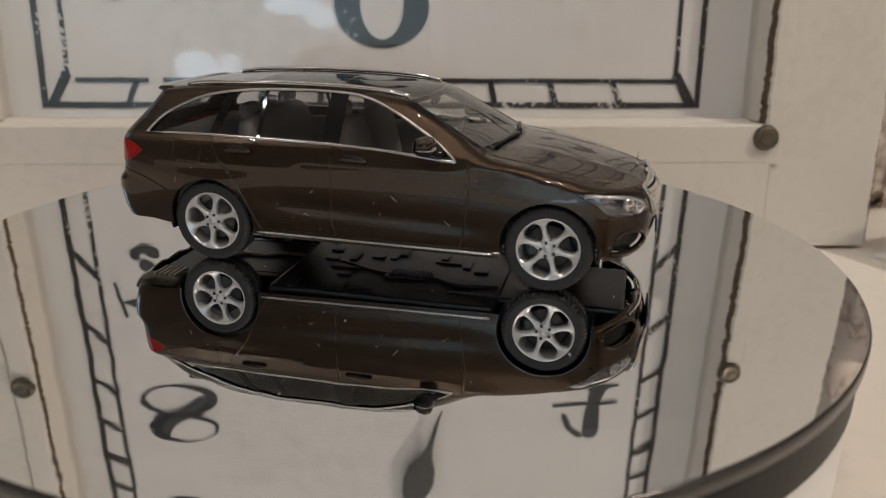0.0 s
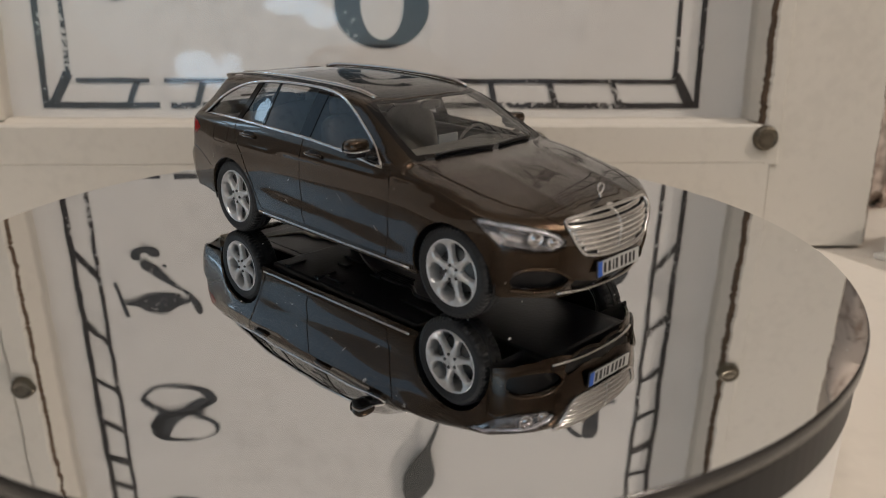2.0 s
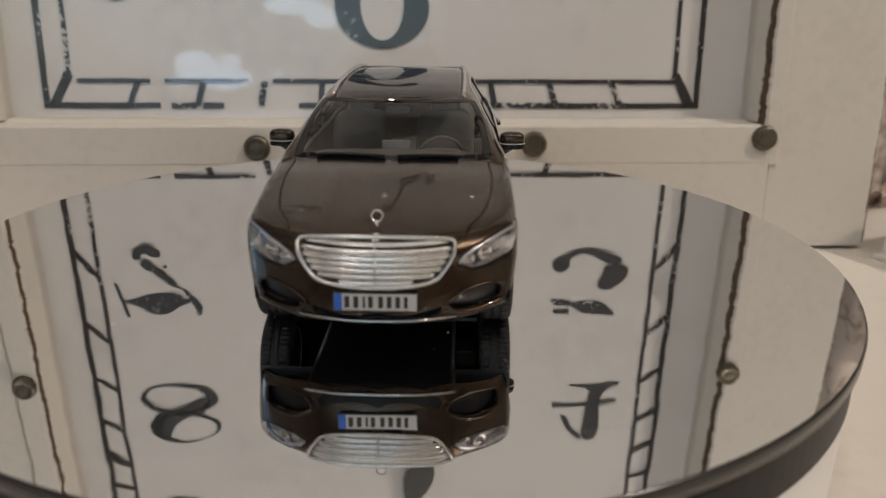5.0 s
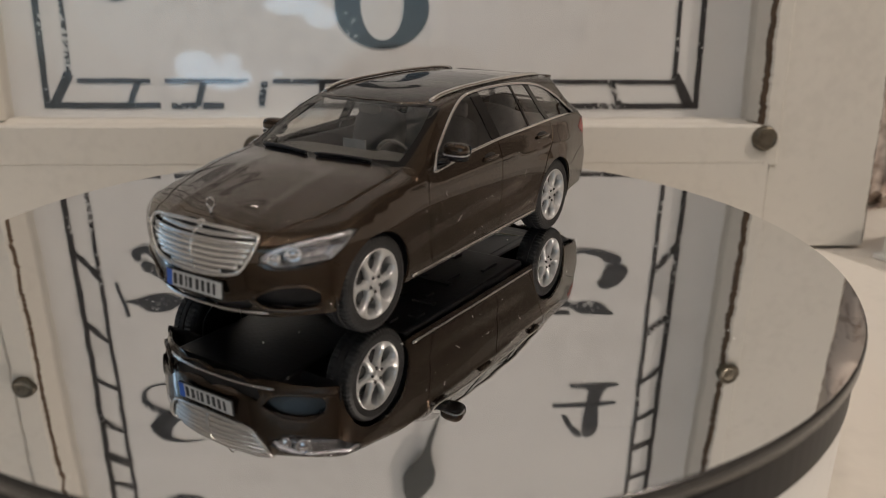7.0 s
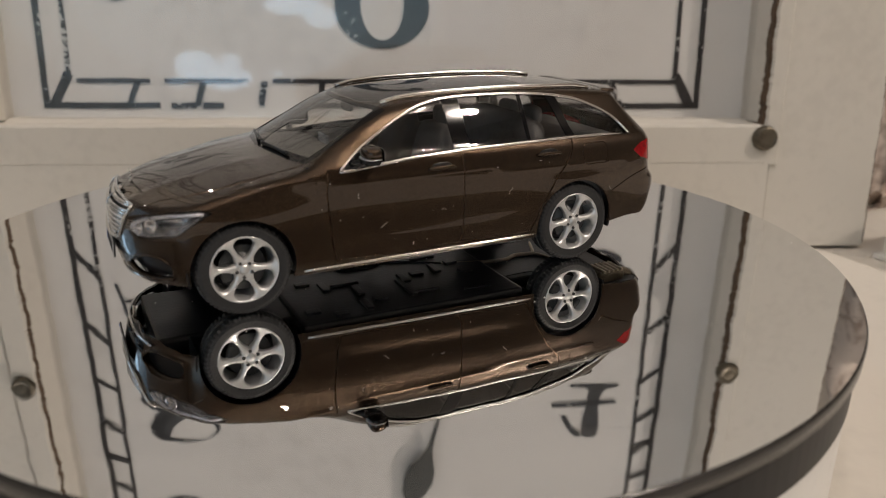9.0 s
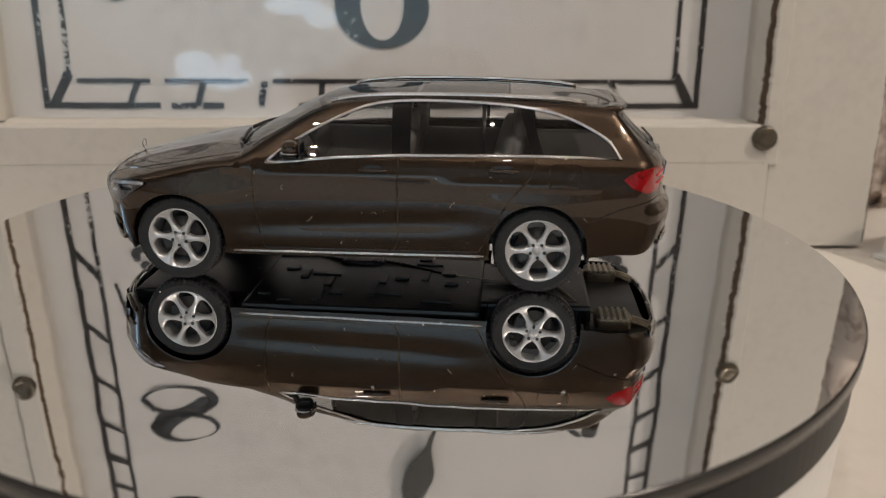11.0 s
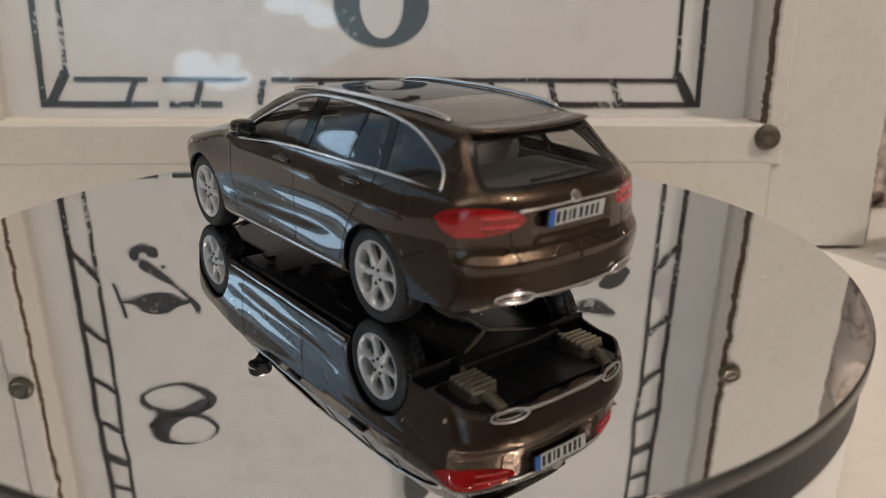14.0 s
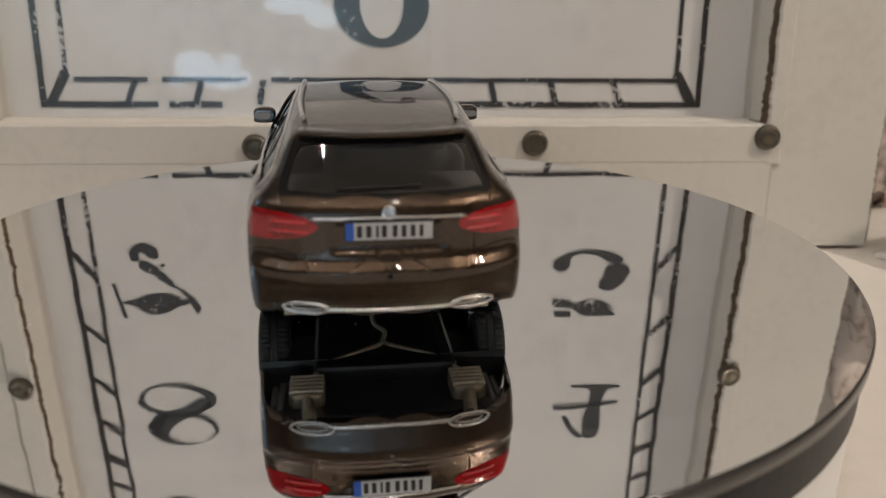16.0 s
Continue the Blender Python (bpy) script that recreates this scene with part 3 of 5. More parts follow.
def gap(p):
    """Signed measure of the body: below 0 inside. Rounded meeting of top, side, front and rear surfaces."""
    x, y, z = p[..., 0], np.abs(p[..., 1]), p[..., 2]
    xs = x + 0.25 * y * y
    slope = (TOP(xs + 0.01) - TOP(xs - 0.01)) / 0.02
    crown = 0.055 * y * y + 0.03 * np.clip(y - 0.45, 0, 1) * (x > 0.9)
    bulge = -0.012 * np.exp(-((y - 0.36) / 0.06) ** 2) * np.clip((x - 1.0) / 0.4, 0, 1)
    dt = (z - TOP(xs) + crown + 0.5 * bulge) / np.sqrt(1 + slope ** 2)
    ds = (y - half_width(x, z)) * 0.95
    df = (x - FRONT(z) + 0.40 * (y / 0.9) ** 2.5) * 0.85
    hollow = 1 / (1 + np.exp(np.clip((y - 0.335) / 0.009, -40, 40))) / (1 + np.exp(np.clip((np.abs(z - 0.845) - 0.095) / 0.008, -40, 40)))
    dr = (REAR(z) + 0.024 * hollow + 0.26 * (y / 0.9) ** 2.8 - x) * 0.85
    r = RND
    v = np.stack([np.maximum(d + r, 0) for d in (dt, ds, df, dr)])
    return np.sqrt((v ** 2).sum(0)) - r


def meet(o, d, far=3.0):
    lo, hi = np.zeros(len(o)), np.full(len(o), far)
    for _ in range(34):
        mid = (lo + hi) / 2
        ins = gap(o + d * mid[:, None]) < 0
        lo, hi = np.where(ins, mid, lo), np.where(ins, hi, mid)
    return o + d * lo[:, None]


def normals(p):
    e = 0.004
    g = np.stack([gap(p + np.eye(3)[k] * e) - gap(p - np.eye(3)[k] * e) for k in range(3)], 1)
    return g / (np.linalg.norm(g, axis=1, keepdims=True) + 1e-12)


def side(*pts):
    p = np.array([(x, 0, z) for x, z in pts], float)
    return meet(p, np.tile([0, 1.0, 0], (len(p), 1)))


def above(*pts):
    p = np.array([(x, y, 0.6) for x, y in pts], float)
    return meet(p, np.tile([0, 0, 1.0], (len(p), 1)))


def front(*pts):
    p = np.array([(1.0, y, z) for y, z in pts], float)
    return meet(p, np.tile([1.0, 0, 0], (len(p), 1)))


def rear(*pts):
    p = np.array([(-1.2, y, z) for y, z in pts], float)
    return meet(p, np.tile([-1.0, 0, 0], (len(p), 1)))


ZC, XF, XR, KU, KV = 0.62, 1.45, -1.65, 0.8, 0.8


def to_uv(p):
    y, z = np.abs(p[:, 1]), p[:, 2] - ZC
    rho = np.hypot(y, z)
    u = np.where(p[:, 0] > XF, XF + KU * np.arctan2(p[:, 0] - XF, rho), np.where(p[:, 0] < XR, XR - KU * np.arctan2(XR - p[:, 0], rho), p[:, 0]))
    return np.stack([u, KV * np.arctan2(z, y)], 1)


def from_uv(uv):
    u, a = uv[:, 0], uv[:, 1] / KV
    t = np.where(u > XF, (u - XF) / KU, np.where(u < XR, (u - XR) / KU, 0))
    o = np.stack([np.clip(u, XR, XF), 0 * u, 0 * u + ZC], 1)
    d = np.stack([np.sin(t), np.cos(t) * np.cos(a), np.cos(t) * np.sin(a)], 1)
    return meet(o, d)


def dense(p, step=0.03, closed=True):
    """Refines a chain of surface points in the flat map of the body."""
    uv = to_uv(np.array(p))
    out = []
    n = len(uv)
    for i in range(n if closed else n - 1):
        a, b = uv[i], uv[(i + 1) % n]
        if abs(a[1] - b[1]) > 2.2:
            # the chain crosses the nose or the tail along the centre line
            e = XF + KU * (math.pi / 2 - 0.02) if a[0] > 0 else XR - KU * (math.pi / 2 - 0.02)
            out += [a, np.array((e, a[1])), np.array((e, b[1]))]
            continue
        k = max(1, int(np.linalg.norm(b - a) / step))
        out += [a + (b - a) * j / k for j in range(k)]
    if not closed:
        out.append(uv[-1])
    return np.array(out)


def smooth(pts, n=6, closed=True):
    """Catmull-Rom through 2D points."""
    P = [np.array(p, float) for p in pts]
    N, out = len(P), []
    for i in range(N if closed else N - 1):
        p0, p1, p2, p3 = (P[(i + k) % N] if closed else P[min(max(i + k, 0), N - 1)] for k in (-1, 0, 1, 2))
        for j in range(n):
            t = j / n
            out.append(tuple(0.5 * (2 * p1 + (p2 - p0) * t + (2 * p0 - 5 * p1 + 4 * p2 - p3) * t * t + (3 * p1 - p0 - 3 * p2 + p3) * t ** 3)))
    if not closed:
        out.append(tuple(P[-1]))
    return out


def band(p, width, closed=False):
    """A narrow strip either side of a chain, in the flat map."""
    uv = dense(p, 0.03, closed)
    if closed:
        uv = np.vstack([uv, uv[:1]])
    d = np.gradient(uv, axis=0)
    nn = np.stack([-d[:, 1], d[:, 0]], 1) / (np.linalg.norm(d, axis=1, keepdims=True) + 1e-9) * width / 2
    return np.vstack([uv + nn, (uv - nn)[::-1]])


def within(q, poly):
    x, y = q[:, 0], q[:, 1]
    r = np.zeros(len(q), bool)
    for (x0, y0), (x1, y1) in zip(poly, np.roll(poly, 1, axis=0)):
        if y0 != y1:
            r ^= ((y0 > y) != (y1 > y)) & (x < (x1 - x0) * (y - y0) / (y1 - y0) + x0)
    return r


# ---- car materials
def paint():
    m = bpy.data.materials.new("brown_metallic_paint")
    m.use_nodes = True
    nt = m.node_tree
    b = nt.nodes["Principled BSDF"]
    b.inputs["Metallic"].default_value, b.inputs["Roughness"].default_value = 0.85, 0.23
    b.inputs["Coat Weight"].default_value, b.inputs["Coat Roughness"].default_value = 0.9, 0.008
    tc, vo = nt.nodes.new("ShaderNodeTexCoord"), nt.nodes.new("ShaderNodeTexVoronoi")
    vo.inputs["Scale"].default_value = 9000
    ramp = nt.nodes.new("ShaderNodeValToRGB")
    e = ramp.color_ramp.elements
    e[0].color, e[1].color = (0.029, 0.0186, 0.0116, 1), (0.089, 0.056, 0.033, 1)
    e[0].position, e[1].position = 0.30, 1.0
    mixn, geo = nt.nodes.new("ShaderNodeVectorMath"), nt.nodes.new("ShaderNodeNewGeometry")
    sep = nt.nodes.new("ShaderNodeSeparateColor")
    nt.links.new(tc.outputs["Object"], vo.inputs["Vector"])
    nt.links.new(vo.outputs["Color"], sep.inputs[0])
    nt.links.new(sep.outputs[0], ramp.inputs[0])
    nt.links.new(ramp.outputs[0], b.inputs["Base Color"])
    # each flake leans a little its own way, under the clear coat
    sub, scl, add = nt.nodes.new("ShaderNodeVectorMath"), nt.nodes.new("ShaderNodeVectorMath"), nt.nodes.new("ShaderNodeVectorMath")
    sub.operation, scl.operation, add.operation = "SUBTRACT", "SCALE", "ADD"
    sub.inputs[1].default_value, scl.inputs["Scale"].default_value = (0.5, 0.5, 0.5), 0.20
    nt.links.new(vo.outputs["Color"], sub.inputs[0])
    nt.links.new(sub.outputs[0], scl.inputs[0])
    nt.links.new(geo.outputs["Normal"], add.inputs[0])
    nt.links.new(scl.outputs[0], add.inputs[1])
    mixn.operation = "NORMALIZE"
    nt.links.new(add.outputs[0], mixn.inputs[0])
    nt.links.new(mixn.outputs[0], b.inputs["Normal"])
    return m


M_PAINT = paint()
# brown metal in the gaps imitates the glints along panel edges
M_GAP = material("panel_gap", (0.11, 0.075, 0.05), 0.34, 0.9, vary=0.6, scale=500)
M_GLOSSBLACK = material("gloss_black", (0.006, 0.006, 0.007), 0.05, scale=400)
M_SILVER = material("silver_grille_paint", (0.80, 0.80, 0.79), 0.17, 0.9, vary=0.06, scale=900)
M_CHROME = material("bright_chrome", (0.86, 0.86, 0.86), 0.15, 1.0, vary=0.05, scale=900)
M_ALLOY = material("silver_alloy", (0.74, 0.74, 0.74), 0.34, 0.7, vary=0.06, scale=900, bump=0.05, bump_scale=4000)
M_TYRE = material("tyre_rubber", (0.012, 0.012, 0.013), 0.5, vary=0.2, scale=700, bump=0.2, bump_scale=3000)
M_DARK = material("matt_black_underside", (0.010, 0.010, 0.011), 0.28, vary=0.25, scale=500, bump=0.08, bump_scale=1500)
M_CABIN = material("dark_cabin_plastic", (0.12, 0.117, 0.114), 0.55, vary=0.2, scale=500)
M_SEAT = material("grey_seat", (0.17, 0.165, 0.16), 0.6, vary=0.2, scale=600)
M_TINT = glass("car_window", (0.84, 0.84, 0.84), 0.085)
M_SCREEN = glass("windscreen", (0.88, 0.88, 0.86), 0.08)
M_CLEAR = glass("lamp_lens", (0.9, 0.9, 0.92))
M_RED = material("red_lamp_lens", (0.30, 0.003, 0.006), 0.05, vary=0.35, scale=260, coat=0.6)
M_REDBAR = material("pale_red_light_bar", (0.62, 0.06, 0.07), 0.12, vary=0.2, scale=900, coat=0.5)
M_FACE = material("mirror_face", (0.22, 0.23, 0.25), 0.08, 1.0, vary=0.05, scale=300)
M_REFL = material("lamp_reflector", (0.85, 0.86, 0.88), 0.30, 0.8, vary=0.25, scale=900)
M_CAN = material("stained_steel", (0.24, 0.205, 0.15), 0.4, 0.8, vary=0.3, scale=700)
M_STEEL = material("exhaust_steel", (0.52, 0.46, 0.36), 0.35, 0.85, vary=0.2, scale=800)
M_DISC = material("brake_disc", (0.085, 0.085, 0.085), 0.4, 0.7, vary=0.2, scale=800)
M_PLATE = material("white_plate", (0.46, 0.46, 0.45), 0.35, vary=0.04, scale=300)
M_BLUE = material("blue_band", (0.02, 0.10, 0.45), 0.4, vary=0.05, scale=300)
M_LINT = material("lint", (0.40, 0.38, 0.36), 0.8)
M_BOWL = material("dark_lamp_bowl", (0.62, 0.62, 0.63), 0.22, 0.9, vary=0.35, scale=900)
M_DISPLAY = material("grey_display", (0.24, 0.26, 0.28), 0.2, vary=0.1, scale=900)
M_INK = material("plate_ink", (0.015, 0.015, 0.015), 0.5)


def car_pose(t):
    return pose(0, 0, 0, 0, 0, -13.449 - 15.546 * t) @ Matrix.Translation((0.00243, 0.00309, 0.0))


CAR = new("model_car")
tagged(CAR, "dark brown metallic toy estate car standing on a mirror disc", "toy car")


def shell(name, tris, P, N, mat, mirror, depth=0.02, inset=0.0, label="", both=False, parent=None):
    """A panel of the body: its outer skin with true normals, and a turned-in edge."""
    me = bpy.data.meshes.new(name)
    verts, faces, nor = [], [], []
    for sgn in ((1, -1) if both else ((-1,) if mirror else (1,))):
        flip = np.array([1, sgn, 1])
        use = np.unique(tris)
        idx = {int(v): len(verts) + i for i, v in enumerate(use)}
        verts += [tuple((P[v] - N[v] * inset) * flip * S) for v in use]
        nor += [tuple(N[v] * flip) for v in use]
        count = {}
        for f in tris:
            f = [int(v) for v in f]
            faces.append([idx[v] for v in (f if sgn > 0 else f[::-1])])
            for a, b in zip(f, f[1:] + f[:1]):
                count[(a, b)] = 1
        if depth:
            rim = [(a, b) for a, b in count if (b, a) not in count and not (abs(P[a][1]) < 1e-3 and abs(P[b][1]) < 1e-3)]
            lip = {}
            for a, b in rim:
                for v in (a, b):
                    if v not in lip:
                        lip[v] = (len(verts), len(verts) + 1)
                        verts.append(tuple((P[v] - N[v] * inset) * flip * S))
                        verts.append(tuple((P[v] - N[v] * (inset + depth)) * flip * S))
                        nor += [tuple(N[v] * flip)] * 2
                q = [lip[a][0], lip[a][1], lip[b][1], lip[b][0]]
                faces.append(q if sgn > 0 else q[::-1])
    me.from_pydata(verts, [], faces)
    me.shade_smooth()
    me.normals_split_custom_set_from_vertices(nor)
    me.materials.append(mat)
    ob = new(name, me)
    ob.parent = parent or CAR
    if label:
        ob["label"] = label
    return ob


def build_body():
    # regions, first match wins: (name, outline in the flat map, material, one mesh for both sides, depth, inset, label)
    def arch(x):
        return side(*[(x + 0.378 * math.cos(a), WZ + 0.002 + 0.370 * math.sin(a)) for a in np.linspace(math.radians(-35), math.radians(215), 40)])

    dlo = smooth([(-2.00, 1.052), (-1.885, 1.19), (-1.60, 1.33), (-1.31, 1.395), (-0.95, 1.425), (-0.45, 1.430), (-0.12, 1.402), (0.12, 1.318), (0.33, 1.215), (0.52, 1.105), (0.68, 0.985)], 5, False) + \
        [(0.60, 0.985), (0.15, 1.030), (-0.36, 1.055), (-0.97, 1.066), (-1.39, 1.070), (-1.70, 1.066)]
    dlo3 = side(*dlo)
    door_front = side((0.765, 0.985), (0.785, 0.85), (0.780, 0.70), (0.755, 0.45), (0.72, 0.305), (-0.30, 0.315), (-0.335, 0.40), (-0.335, 1.05), (0.15, 1.022), (0.55, 0.98))
    door_rear = side((-0.335, 1.05), (-0.335, 0.40), (-0.30, 0.315), (-0.96, 0.325), (-1.00, 0.40), (-1.07, 0.56), (-1.19, 0.76), (-1.33, 0.92), (-1.365, 1.00), (-1.375, 1.07), (-0.97, 1.062))
    flap = side(*smooth([(-1.71, 0.86), (-1.71, 1.00), (-1.60, 1.015), (-1.48, 1.00), (-1.48, 0.86), (-1.60, 0.85)], 4))
    bonnet = np.vstack([above((1.05, 0.0), (1.02, 0.3), (0.96, 0.55), (0.915, 0.725), (1.15, 0.735), (1.5, 0.72), (1.75, 0.665), (1.90, 0.58)), front((0.50, 0.765), (0.46, 0.800), (0.25, 0.812), (0.0, 0.816))])
    screen = above((1.00, 0.0), (0.970, 0.33), (0.90, 0.56), (0.855, 0.68), (0.56, 0.655), (0.29, 0.585), (0.375, 0.32), (0.40, 0.0))
    border = above((1.075, 0.0), (1.04, 0.35), (0.96, 0.60), (0.885, 0.745), (0.55, 0.700), (0.22, 0.630), (0.29, 0.45), (0.340, 0.32), (0.367, 0.0))
    roof1 = above((0.345, 0.0), (0.32, 0.32), (0.23, 0.48), (-0.42, 0.50), (-0.42, 0.0))
    roof2 = above((-0.45, 0.0), (-0.45, 0.50), (-1.14, 0.50), (-1.14, 0.0))
    roof3 = above((-1.17, 0.0), (-1.17, 0.50), (-1.84, 0.46), (-1.885, 0.0))
    rwin = rear(*smooth([(0.0, 1.09), (0.30, 1.092), (0.53, 1.100), (0.595, 1.113), (0.550, 1.25), (0.510, 1.322)], 4, False), (0.25, 1.335), (0.0, 1.337))
    rsur = rear((0.0, 1.055), (0.35, 1.06), (0.60, 1.066), (0.645, 1.082), (0.615, 1.20), (0.555, 1.345), (0.25, 1.352), (0.0, 1.354))
    tail = np.vstack([side((-2.02, 0.915), (-2.10, 0.970), (-2.18, 0.990)), rear(*smooth([(0.72, 0.992), (0.62, 0.985), (0.52, 0.967), (0.445, 0.938), (0.415, 0.905), (0.46, 0.862), (0.57, 0.832), (0.70, 0.818)], 3, False)), side((-2.20, 0.812), (-2.10, 0.850))])
    head = np.vstack([side((1.60, 0.795), (1.68, 0.822), (1.78, 0.815)), front((0.72, 0.785), (0.63, 0.76), (0.55, 0.722), (0.505, 0.675), (0.505, 0.63), (0.58, 0.60), (0.70, 0.605)), side((1.85, 0.645), (1.73, 0.725))])
    grille = front((0.0, 0.806), (0.25, 0.802), (0.45, 0.788), (0.482, 0.765), (0.468, 0.70), (0.41, 0.61), (0.35, 0.560), (0.2, 0.532), (0.0, 0.522))
    duct = front(*smooth([(0.45, 0.385), (0.50, 0.325), (0.65, 0.315), (0.775, 0.335), (0.80, 0.42), (0.73, 0.468), (0.58, 0.452)], 4))
    mid_duct = front((0.0, 0.345), (0.30, 0.345), (0.40, 0.37), (0.42, 0.33), (0.38, 0.285), (0.0, 0.275))
    gate = rear((0.0, 1.055), (0.35, 1.06), (0.60, 1.066), (0.62, 1.045), (0.62, 1.01), (0.52, 0.99), (0.40, 0.955), (0.37, 0.92), (0.42, 0.875), (0.52, 0.85), (0.515, 0.74), (0.48, 0.655), (0.25, 0.635), (0.0, 0.63))
    rbump = np.vstack([side((-1.77, 0.585), (-2.0, 0.69), (-2.15, 0.735)), rear((0.70, 0.76), (0.60, 0.75), (0.52, 0.735), (0.48, 0.65), (0.25, 0.628), (0.0, 0.622), (0.0, 0.25), (0.65, 0.25)), side((-2.1, 0.2), (-1.72, 0.2), (-1.72, 0.5))])
    fbump = np.vstack([side((1.79, 0.60), (1.85, 0.635)), front((0.72, 0.598), (0.58, 0.592), (0.495, 0.625), (0.48, 0.69), (0.50, 0.765), (0.46, 0.802), (0.0, 0.818), (0.0, 0.15), (0.6, 0.15)), side((1.85, 0.15), (1.74, 0.2), (1.74, 0.5))])
    diffuser = rear((0.0, 0.37), (0.34, 0.37), (0.40, 0.395), (0.62, 0.40), (0.62, 0.25), (0.0, 0.25))

    def poly(p):
        return dense(p)

    holes = [poly(arch(WX)), poly(arch(-WX))]
    pillars = [poly(side((-0.425, 1.01), (-0.285, 1.01), (-0.262, 1.45), (-0.41, 1.45))), poly(side((-0.985, 1.03), (-0.955, 1.03), (-0.955, 1.45), (-0.985, 1.45))),
               poly(side((-1.44, 1.04), (-1.365, 1.04), (-1.21, 1.45), (-1.295, 1.45)))]
    DLO = poly(dlo3)
    gaps = [band(side((0.765, 0.985), (0.785, 0.85), (0.780, 0.70), (0.755, 0.45), (0.72, 0.305)), 0.014), band(side((-0.335, 1.05), (-0.335, 0.40), (-0.30, 0.315)), 0.014),
            band(side((-0.96, 0.325), (-1.00, 0.40), (-1.07, 0.56), (-1.19, 0.76), (-1.33, 0.92), (-1.365, 1.00), (-1.375, 1.07)), 0.014),
            band(side((0.72, 0.305), (-0.30, 0.315), (-0.96, 0.325)), 0.008), band(flap, 0.008, True),
            band(np.vstack([above((0.915, 0.725), (1.15, 0.738), (1.5, 0.72), (1.75, 0.665), (1.90, 0.58)), front((0.50, 0.765), (0.46, 0.805))]), 0.012),
            band(rear((0.635, 1.075), (0.625, 1.045), (0.62, 1.01)), 0.009), band(rear((0.52, 0.85), (0.515, 0.74), (0.48, 0.655), (0.25, 0.635), (0.0, 0.63)), 0.014),
            band(np.vstack([side((-1.77, 0.585), (-2.0, 0.69), (-2.15, 0.735)), rear((0.70, 0.76), (0.60, 0.75), (0.52, 0.735))]), 0.009),
            band(np.vstack([side((1.79, 0.60), (1.85, 0.635)), front((0.72, 0.598), (0.58, 0.592), (0.495, 0.625))]), 0.008)]
    plain = [("windscreen", screen, M_SCREEN, True, 0, 0.006, "clear curved windscreen"), ("windscreen_border", border, M_GLOSSBLACK, True, 0.006, 0.003, "black windscreen border"),
             ("rear_window", rwin, M_TINT, True, 0, 0.010, "tinted rear window"), ("rear_window_surround", rsur, M_GLOSSBLACK, True, 0.02, 0.004, ""),
             ("tail_light", tail, M_RED, False, 0.02, -0.004, "glossy red tail light"), ("headlight_lens", head, M_CLEAR, False, 0.0, -0.003, "clear headlight lens"),
             ("grille_recess", grille, M_DARK, True, 0, 0.05, ""), ("bumper_duct", duct, M_DARK, False, 0, 0.04, "black air duct"), ("lower_duct", mid_duct, M_DARK, True, 0, 0.03, "black air duct")]
    late = [("roof_panel", roof1, M_GLOSSBLACK, True, 0.015, 0.0, "black glass roof panel"), ("roof_panel", roof2, M_GLOSSBLACK, True, 0.015, 0.0, "black glass roof panel"),
            ("roof_skin", roof3, M_PAINT, True, 0.015, 0.0, ""), ("fuel_flap", flap, M_PAINT, False, 0.01, 0, ""),
            ("front_door", door_front, M_PAINT, False, 0.02, 0, ""), ("rear_door", door_rear, M_PAINT, False, 0.02, 0, ""),
            ("bonnet", bonnet, M_PAINT, True, 0.02, 0, ""), ("tailgate", gate, M_PAINT, True, 0.024, 0, ""),
            ("diffuser", diffuser, M_DARK, True, 0.02, 0.004, "black rear diffuser"), ("rear_bumper", rbump, M_PAINT, True, 0.02, 0, ""), ("front_bumper", fbump, M_PAINT, True, 0.02, 0, "")]
    gaps += [band(above((0.36, 0.0), (0.335, 0.33), (0.245, 0.492), (-0.43, 0.512), (-1.16, 0.512), (-1.845, 0.472), (-1.895, 0.0)), 0.012), band(above((-0.435, 0), (-0.435, 0.50)), 0.012), band(above((-1.155, 0), (-1.155, 0.50)), 0.016)]
    # lower edge of the body, front centre to rear centre
    low = np.vstack([front((0.0, 0.245), (0.3, 0.245), (0.6, 0.25), (0.72, 0.262)), side((1.90, 0.268), (1.78, 0.275), (1.0, 0.235), (0.0, 0.245), (-1.0, 0.26), (-1.78, 0.30), (-2.0, 0.33)), rear((0.66, 0.380), (0.60, 0.390), (0.36, 0.386), (0.3, 0.385), (0.0, 0.385))])
    umax, umin = XF + KU * (math.pi / 2 - 0.02), XR - KU * (math.pi / 2 - 0.02)
    lowuv = dense(low, 0.03, False)
    vt = KV * math.pi / 2
    nt = 70
    topline = [(umin + (umax - umin) * i / 140, vt) for i in range(141)]
    outline = np.array([(umax, -vt + (2 * vt) * i / nt) for i in range(nt)] + topline[::-1] + [(umin, vt - 2 * vt * i / nt) for i in range(nt + 1)] + [(lowuv[-1][0], -vt)] + [tuple(q) for q in lowuv[::-1]] + [(lowuv[0][0], -vt)])
    loops = [outline, DLO] + holes + pillars + gaps + [poly(r[1]) for r in plain + late]
    pts, edges = [], []
    for lp in loops:
        k = len(pts)
        lp = [(min(max(a, umin), umax), min(max(b, -vt), vt)) for a, b in lp]
        pts += lp
        edges += [(k + i, k + (i + 1) % len(lp)) for i in range(len(lp))]
    gu, gv = np.meshgrid(np.arange(umin + 0.01, umax, 0.036), np.arange(-vt + 0.01, vt, 0.036))
    grid = np.stack([gu.ravel() + 0.009 * (np.arange(gu.size) % 2), gv.ravel()], 1)
    grid = grid[within(grid, outline)]
    pts += [tuple(g) for g in grid]
    vs, _, fs, *_ = delaunay_2d_cdt([Vector(p) for p in pts], edges, [], 0, 2e-4)
    uv = np.array([tuple(v) for v in vs])
    fs = np.array(fs)
    P = from_uv(uv)
